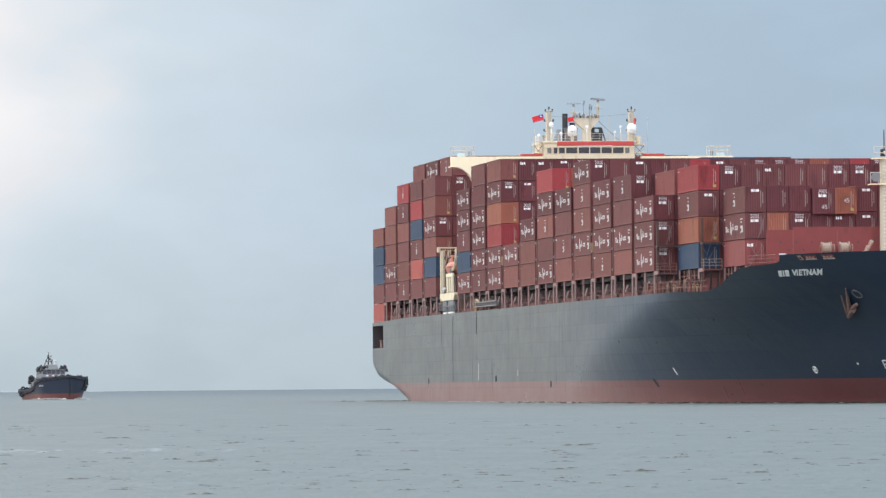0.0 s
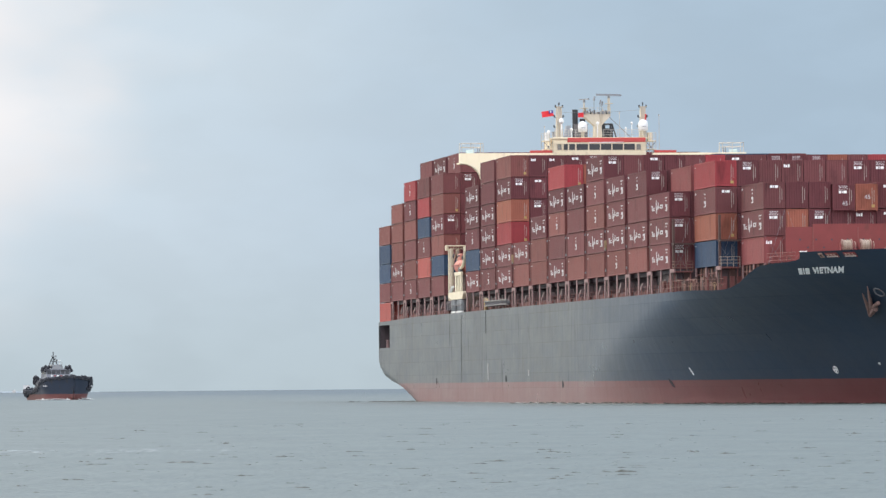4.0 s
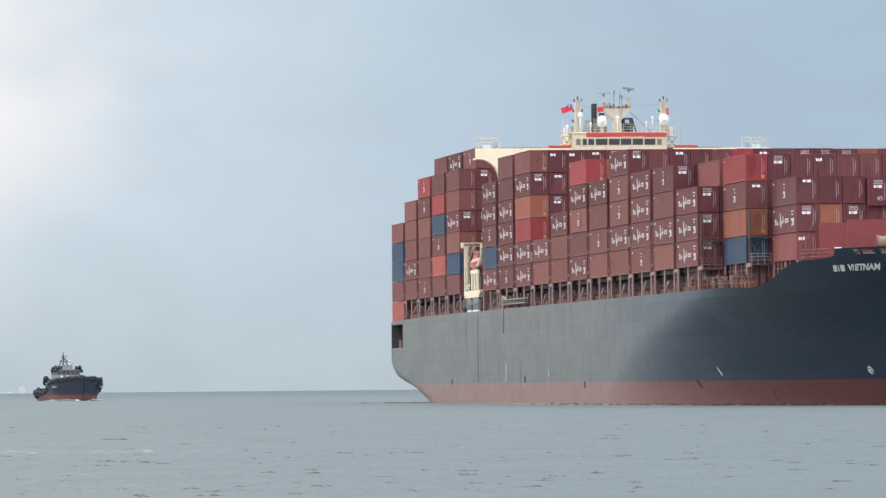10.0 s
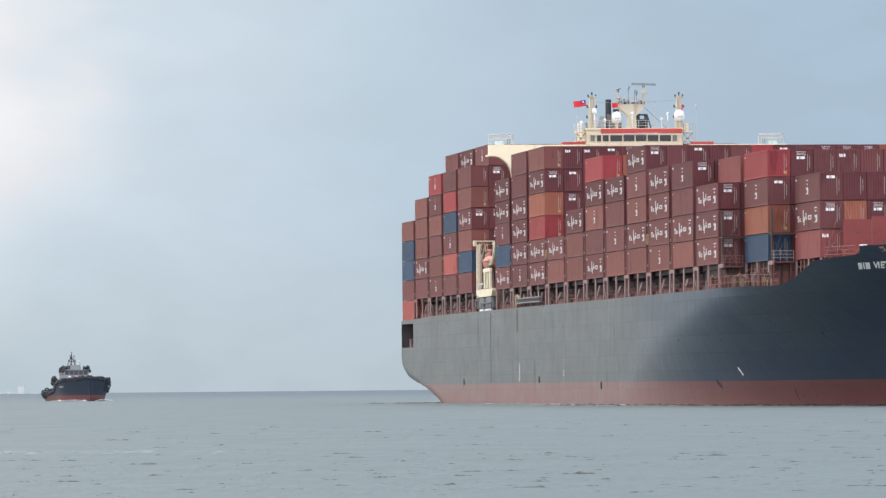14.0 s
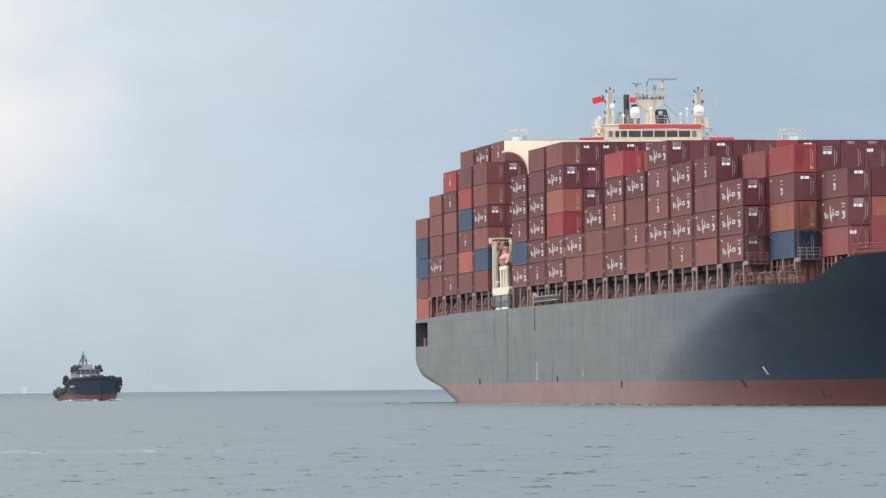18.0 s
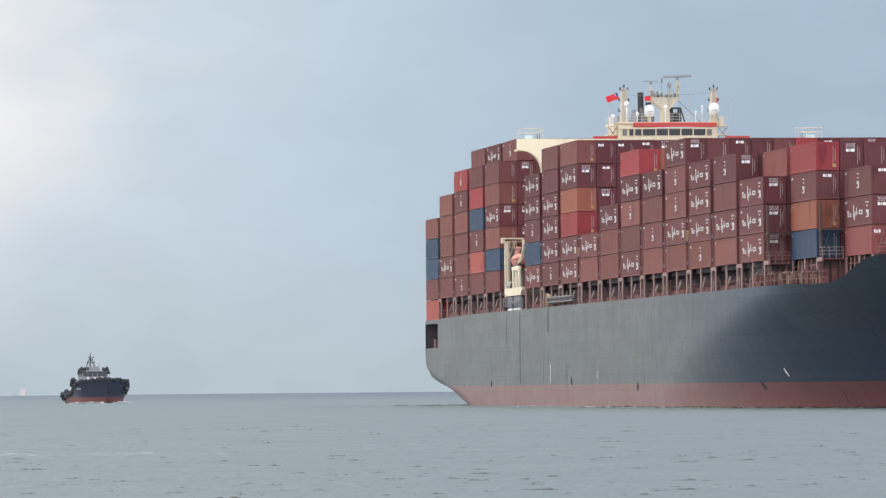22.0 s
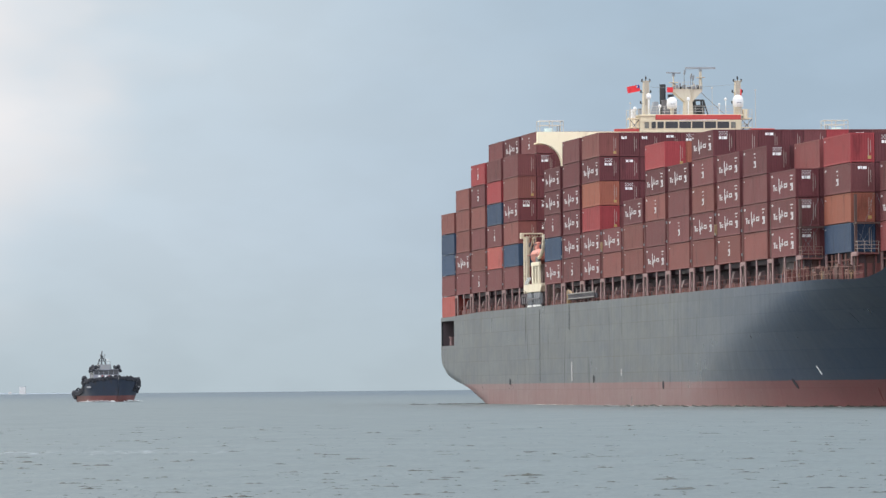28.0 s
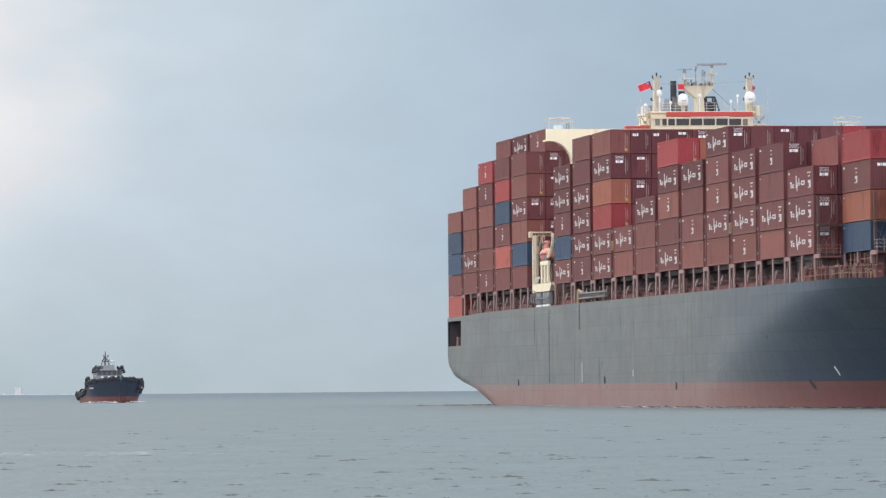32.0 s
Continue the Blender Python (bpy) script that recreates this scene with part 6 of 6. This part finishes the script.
    for x, z, r in ((-168.0, 20.4, 0.3), (-161.0, 19.0, 0.38), (-159.4, 20.0, 0.3)):
        bm = B()
        lathe(bm, x, 0.6, [(r * 0.7, z - r), (r, z - r * 0.6), (r, z + r * 0.6), (r * 0.7, z + r)], 10)
        part("fall_block", bm, SHADESTEEL, st, smooth=True)
    bar("boat_cradle", -166.4, -164.8, 0.5, 1.4, 16.3, 18.0, DARKDECK)
    # dark sheet added behind the davits, carrying the shade of the recess
    bar("house_side", -171.8, -154.2, 2.8, 3.4, 12.0, 21.4, DARKDECK, 0.0)
    return st


station = build_lifeboat_station()


# ---- flags: rigid pieces that swing a little ----
def build_flag(wide, tall, mat, label, canton=False):
    flag = tagged(new("flag"), label, "flag")
    pieces = []
    for k in range(4):
        bm = B()
        x0, x1 = wide * k / 4, wide * (k + 1) / 4
        box(bm, -0.02, x1 - x0 + 0.02, -0.012, 0.012, -tall, 0)
        pc = part("flag_panel", bm, mat, flag)
        pc.location = (x0, 0, 0)
        pieces.append(pc)
        if canton and k < 1:
            bm = B()
            box(bm, 0, (x1 - x0) * 1.5, -0.02, 0.02, -tall * 0.5, 0)
            part("canton", bm, FLAGBLUE, pc)
            if k == 0:
                bm = B()
                rod(bm, (wide * 0.2, -0.03, -tall * 0.25), (wide * 0.2, 0.03, -tall * 0.25), tall * 0.14, None, 10)
                part("white_disc", bm, WHITE, pc)
    return flag, pieces


ensign, ensign_pieces = build_flag(1.6, 0.82, FLAGRED, "red flag with a blue canton flying from the mast", True)
house_flag, house_flag_pieces = build_flag(0.75, 0.65, FLAGRED, "small red flag beside the radar tower")
lee_flag, lee_flag_pieces = build_flag(0.5, 1.1, FLAGRED, "small red and white flag hanging beside the mast")


# ---- far shore ----
def build_far():
    for bearing, d, wide, tall, label in ((-0.0738, 4700, 5.0, 5.8, "white block far off on the hazy horizon"), (-0.0760, 4720, 2.4, 1.8, "low pale block far off on the hazy horizon")):
        x, y = d * math.sin(bearing), d * math.cos(bearing)
        hs = tagged(new("far_building"), label, "building", "buildings on the far shore")
        hs.location = (x, y, -d * d / 4.2e7)
        bm = B()
        box(bm, -wide / 2, wide / 2, -3, 3, 0, tall)
        part("wall", bm, HAZEWHITE, hs)
        bm = B()
        box(bm, -wide / 2 - 0.1, wide / 2 + 0.1, -3.1, 3.1, tall, tall + 0.3)
        part("roof", bm, HAZEWHITE, hs)
    bm = B()
    pts = [(-420, 0), (-420, 1.0), (-380, 1.3), (-345, 0.8), (-322, 0.9), (-300, 0.4), (-290, 0)]
    prism(bm, [(px, pz - 0.68) for px, pz in pts], "y", 4780, 4800)
    tagged(part("far_shore", bm, HAZEGREY), "thin pale strip of land on the horizon", "shore", kind="structure")


# pale because the haze of distance is mixed into the land's colour
HAZEGREY = material("far_land", (0.50, 0.56, 0.6), 0.9, vary=0.1, size=20.0)
build_far()


# ---- ripples, foam and wash ----
def mound_mesh(name, places, mat):
    """Low lens-shaped wavelets, each with a steeper face towards -y: x, y, length, height, depth, bend."""
    vs, fs = [], []
    n = 10
    for x, y, length, height, depth, bend in places:
        s = len(vs)
        for i in range(n + 1):
            q = -1 + 2 * i / n
            e = max(0.0, 1 - q * q) * (0.62 + 0.34 * math.sin(5.3 * q + 40 * x) + 0.3 * math.sin(9.7 * q + 23 * y))
            cx, cy = x + q * length / 2, y + bend * (q * q - 0.4)
            vs.extend([(cx, cy - depth * 0.35 * e - 0.005, -0.012), (cx, cy, -0.012 + (height + 0.012) * e), (cx, cy + depth * e + 0.005, -0.012)])
        for i in range(n):
            a = s + 3 * i
            fs.extend([(a, a + 3, a + 4, a + 1), (a + 1, a + 4, a + 5, a + 2)])
    me = bpy.data.meshes.new(name)
    me.from_pydata(vs, [], fs)
    me.materials.append(mat)
    for p in me.polygons:
        p.use_smooth = True
    return me


ripples = []


def build_ripples():
    r = random.Random(21)
    for g in range(28):
        places = []
        for k in range(58):
            dip = r.uniform(0.30, 1.0) ** 0.9 * 0.0190
            d = 2.316 / dip
            if d > 900:
                continue
            half = d * 0.083 + 6
            size = (0.10 + 0.62 * r.random() ** 2.4) * (0.5 + d / 300) * (1.6 if r.random() < 0.12 else 1.0)
            places.append((half * (1 - 2 * r.random() ** 1.25), d + r.uniform(-0.5, 0.5), size, size * r.uniform(0.015, 0.047), size * r.uniform(0.2, 0.45), r.uniform(-0.12, 0.12) * size))
        ob = new("wavelets", mound_mesh("wavelets", places, WAVELET))
        tagged(ob, "small dark wavelets rising and sinking on the grey sea", "waves", kind="stuff")
        ripples.append((ob, r.uniform(0.9, 1.7), r.uniform(0, 6.28), r.uniform(-0.22, 0.10), r.uniform(-0.25, -0.05)))


def flake_mesh(name, flakes, mat):
    vs, fs = [], []
    r = random.Random(5)
    for x, y, z, a, b, turn in flakes:
        s, n = len(vs), 9
        c, d = math.cos(turn), math.sin(turn)
        for i in range(n):
            q = 2 * math.pi * i / n
            k = r.uniform(0.55, 1.1)
            px, py = a * k * math.cos(q), b * k * math.sin(q)
            vs.append((x + px * c - py * d, y + px * d + py * c, z))
        vs.append((x, y, z + min(a, b) * 0.12))
        fs.extend([(s + i, s + (i + 1) % n, s + n) for i in range(n)])
    me = bpy.data.meshes.new(name)
    me.from_pydata(vs, [], fs)
    me.materials.append(mat)
    return me


def build_foam():
    r = random.Random(31)
    fl = []
    for k in range(130):
        x = -17.5 + 10.5 * r.random() ** 1.3
        fl.append((x, 211 + r.gauss(0, 3.0), 0.006, r.uniform(0.05, 0.28), r.uniform(0.1, 0.45), r.uniform(-0.3, 0.3)))
    ob = new("foam_streak", flake_mesh("foam_streak", fl, THINFOAM))
    tagged(ob, "pale streak of foam flecks drifting on the sea", "foam", kind="stuff")
    # wash along the ship's waterline
    fl = []
    for k in range(95):
        u = 44 - 190 * r.random() ** 1.9
        y = MID - half_beam(u, 0.0) - 0.25 - abs(r.gauss(0, 1.2))
        fl.append((u, y, 0.02, r.uniform(0.2, 1.0), r.uniform(0.06, 0.25), r.uniform(-0.2, 0.2)))
    wash = tagged(new("wash_foam", flake_mesh("wash_foam", fl, FOAM)), "thin foam along the ship's waterline", "foam", kind="stuff")
    fl = []
    for k in range(120):
        q = r.random()
        s = 1 if r.random() < 0.5 else -1
        fl.append((13.9 - 9 * q, s * (1.2 + 4.8 * q ** 0.6 + r.gauss(0, 0.25)), 0.02 + 0.3 * (1 - q) * r.random(), r.uniform(0.3, 0.9), r.uniform(0.2, 0.5), r.uniform(0, 3)))
    foam = [(13.6 - 6.5 * r.random() ** 1.4, 0.0, r.uniform(0.5, 1.6), r.uniform(0.15, 0.38), r.uniform(0.3, 0.6), 0.0) for k in range(46)]
    foam = [(x, (1 if k % 2 else -1) * (0.6 + 4.9 * max(0.0, min(1.0, (13.6 - x) / 7)) ** 0.6) + r.gauss(0, 0.2), a, h, d, e) for k, (x, y, a, h, d, e) in enumerate(foam)]
    lumps = tagged(new("bow_wave", mound_mesh("bow_wave", foam, FOAM)), "curling white bow wave under the tug's stem", "foam", kind="stuff")
    lee = [(46 - 130 * r.random() ** 1.4, 0.0, r.uniform(0.5, 2.6), r.uniform(0.05, 0.17), r.uniform(0.3, 0.8), 0.0) for k in range(230)]
    lee = [(x, MID - half_beam(x, 0.0) - 0.3 - abs(r.gauss(0, 2.4)), a, h, d, e) for x, y, a, h, d, e in lee]
    side = tagged(new("side_wash", mound_mesh("side_wash", lee, WAVELET)), "dark ripples running along the ship's waterline", "waves", kind="stuff")
    tugwash = tagged(new("bow_wave_foam", flake_mesh("bow_wave_foam", fl, FOAM)), "white bow wave foam round the tug", "foam", kind="stuff")
    places = [(1.0 - 10 * r.random() ** 1.4, r.uniform(-6, 3), r.uniform(0.8, 3.0), r.uniform(0.05, 0.13), r.uniform(0.5, 1.2), r.uniform(-0.3, 0.3)) for k in range(26)]
    stern = tagged(new("stern_wash", mound_mesh("stern_wash", places, WAVELET)), "dark ripples of the wash off the ship's stern", "waves", kind="stuff")
    return wash, tugwash, stern, lumps, side


WAVELET = material("dark_wavelet_water", (0.046, 0.050, 0.041), 0.25, vary=0.25, size=0.5, ior=1.33, spec=0.3)
THINFOAM = material("thin_foam", (0.19, 0.222, 0.232), 0.6, vary=0.15, size=0.8)
build_ripples()
wash, tugwash, stern_wash, bow_wave, side_wash = build_foam()


# ---- motion of the vessels, their gear and the sea ----
def motions():
    for ob in (ship, house, anchor, foremast, gangway, station, wash, side_wash):
        walk(ob, SHIP_ROWS)
    for ob in cargo:
        here = Matrix.Translation(ob.location)
        walk(ob, [(t, m @ here) for t, m in SHIP_ROWS])

    def aboard(t, spot):
        return Matrix.Translation(ship_at(t) + pose(0, 0, 0, 0, 0, SHIP_TURN).to_3x3() @ Vector(spot))

    for ob, spot, first, half_turn in ((scanner, (-159.2, 21.25, 42.6), 1.07, 1.257), (small_scanner, (-159.2, 17.75, 42.0), 0.6, 1.228)):
        walk(ob, [(k * 0.25, aboard(k * 0.25, spot) @ pose(0, 0, 0, 0, 0, -3 - 180 / half_turn * (k * 0.25 - first))) for k in range(129)])
    # flags stream to the ship's starboard side and flutter
    for flag, pieces, spot, way, ph in ((ensign, ensign_pieces, (-159.2, 13.3, 40.5), 172, 0.0), (house_flag, house_flag_pieces, (-158.4, 17.5, 40.1), 176, 1.7), (lee_flag, lee_flag_pieces, (-158.5, 26.3, 39.9), -70, 3.1)):
        walk(flag, [(k * 0.5, aboard(k * 0.5, spot) @ pose(0, 0, 0, 0, (14 if flag is ensign else 4) + 7 * math.sin(k * 1.3 + ph), way + 14 * math.sin(k * 0.9 + ph))) for k in range(65)])
        for i, pc in enumerate(pieces):
            here = Vector(pc.location)
            walk(pc, [(k * 0.25, Matrix.Translation(here + Vector((0, 0.05 * i * math.sin(k * 1.1 - i * 1.2 + ph), 0))) @ pose(0, 0, 0, 0, 0, 16 * math.cos(k * 1.1 - i * 1.2 + ph))) for k in range(129)])
    walk(tug, TUG_ROWS)
    walk(stern_wash, [(t, aboard(t, (-204, -0.5, 0))) for t in (0, 8, 16, 24, 32)])
    walk(tugwash, TUG_ROWS)
    walk(bow_wave, TUG_ROWS)
    for ob, beat, ph, vx, vy in ripples:
        walk(ob, [(k * 0.25, Matrix.Translation((vx * (k * 0.25 - 16), vy * (k * 0.25 - 16), -0.016 + 0.034 * math.sin(2 * math.pi * k * 0.25 / beat + ph)))) for k in range(129)])


motions()
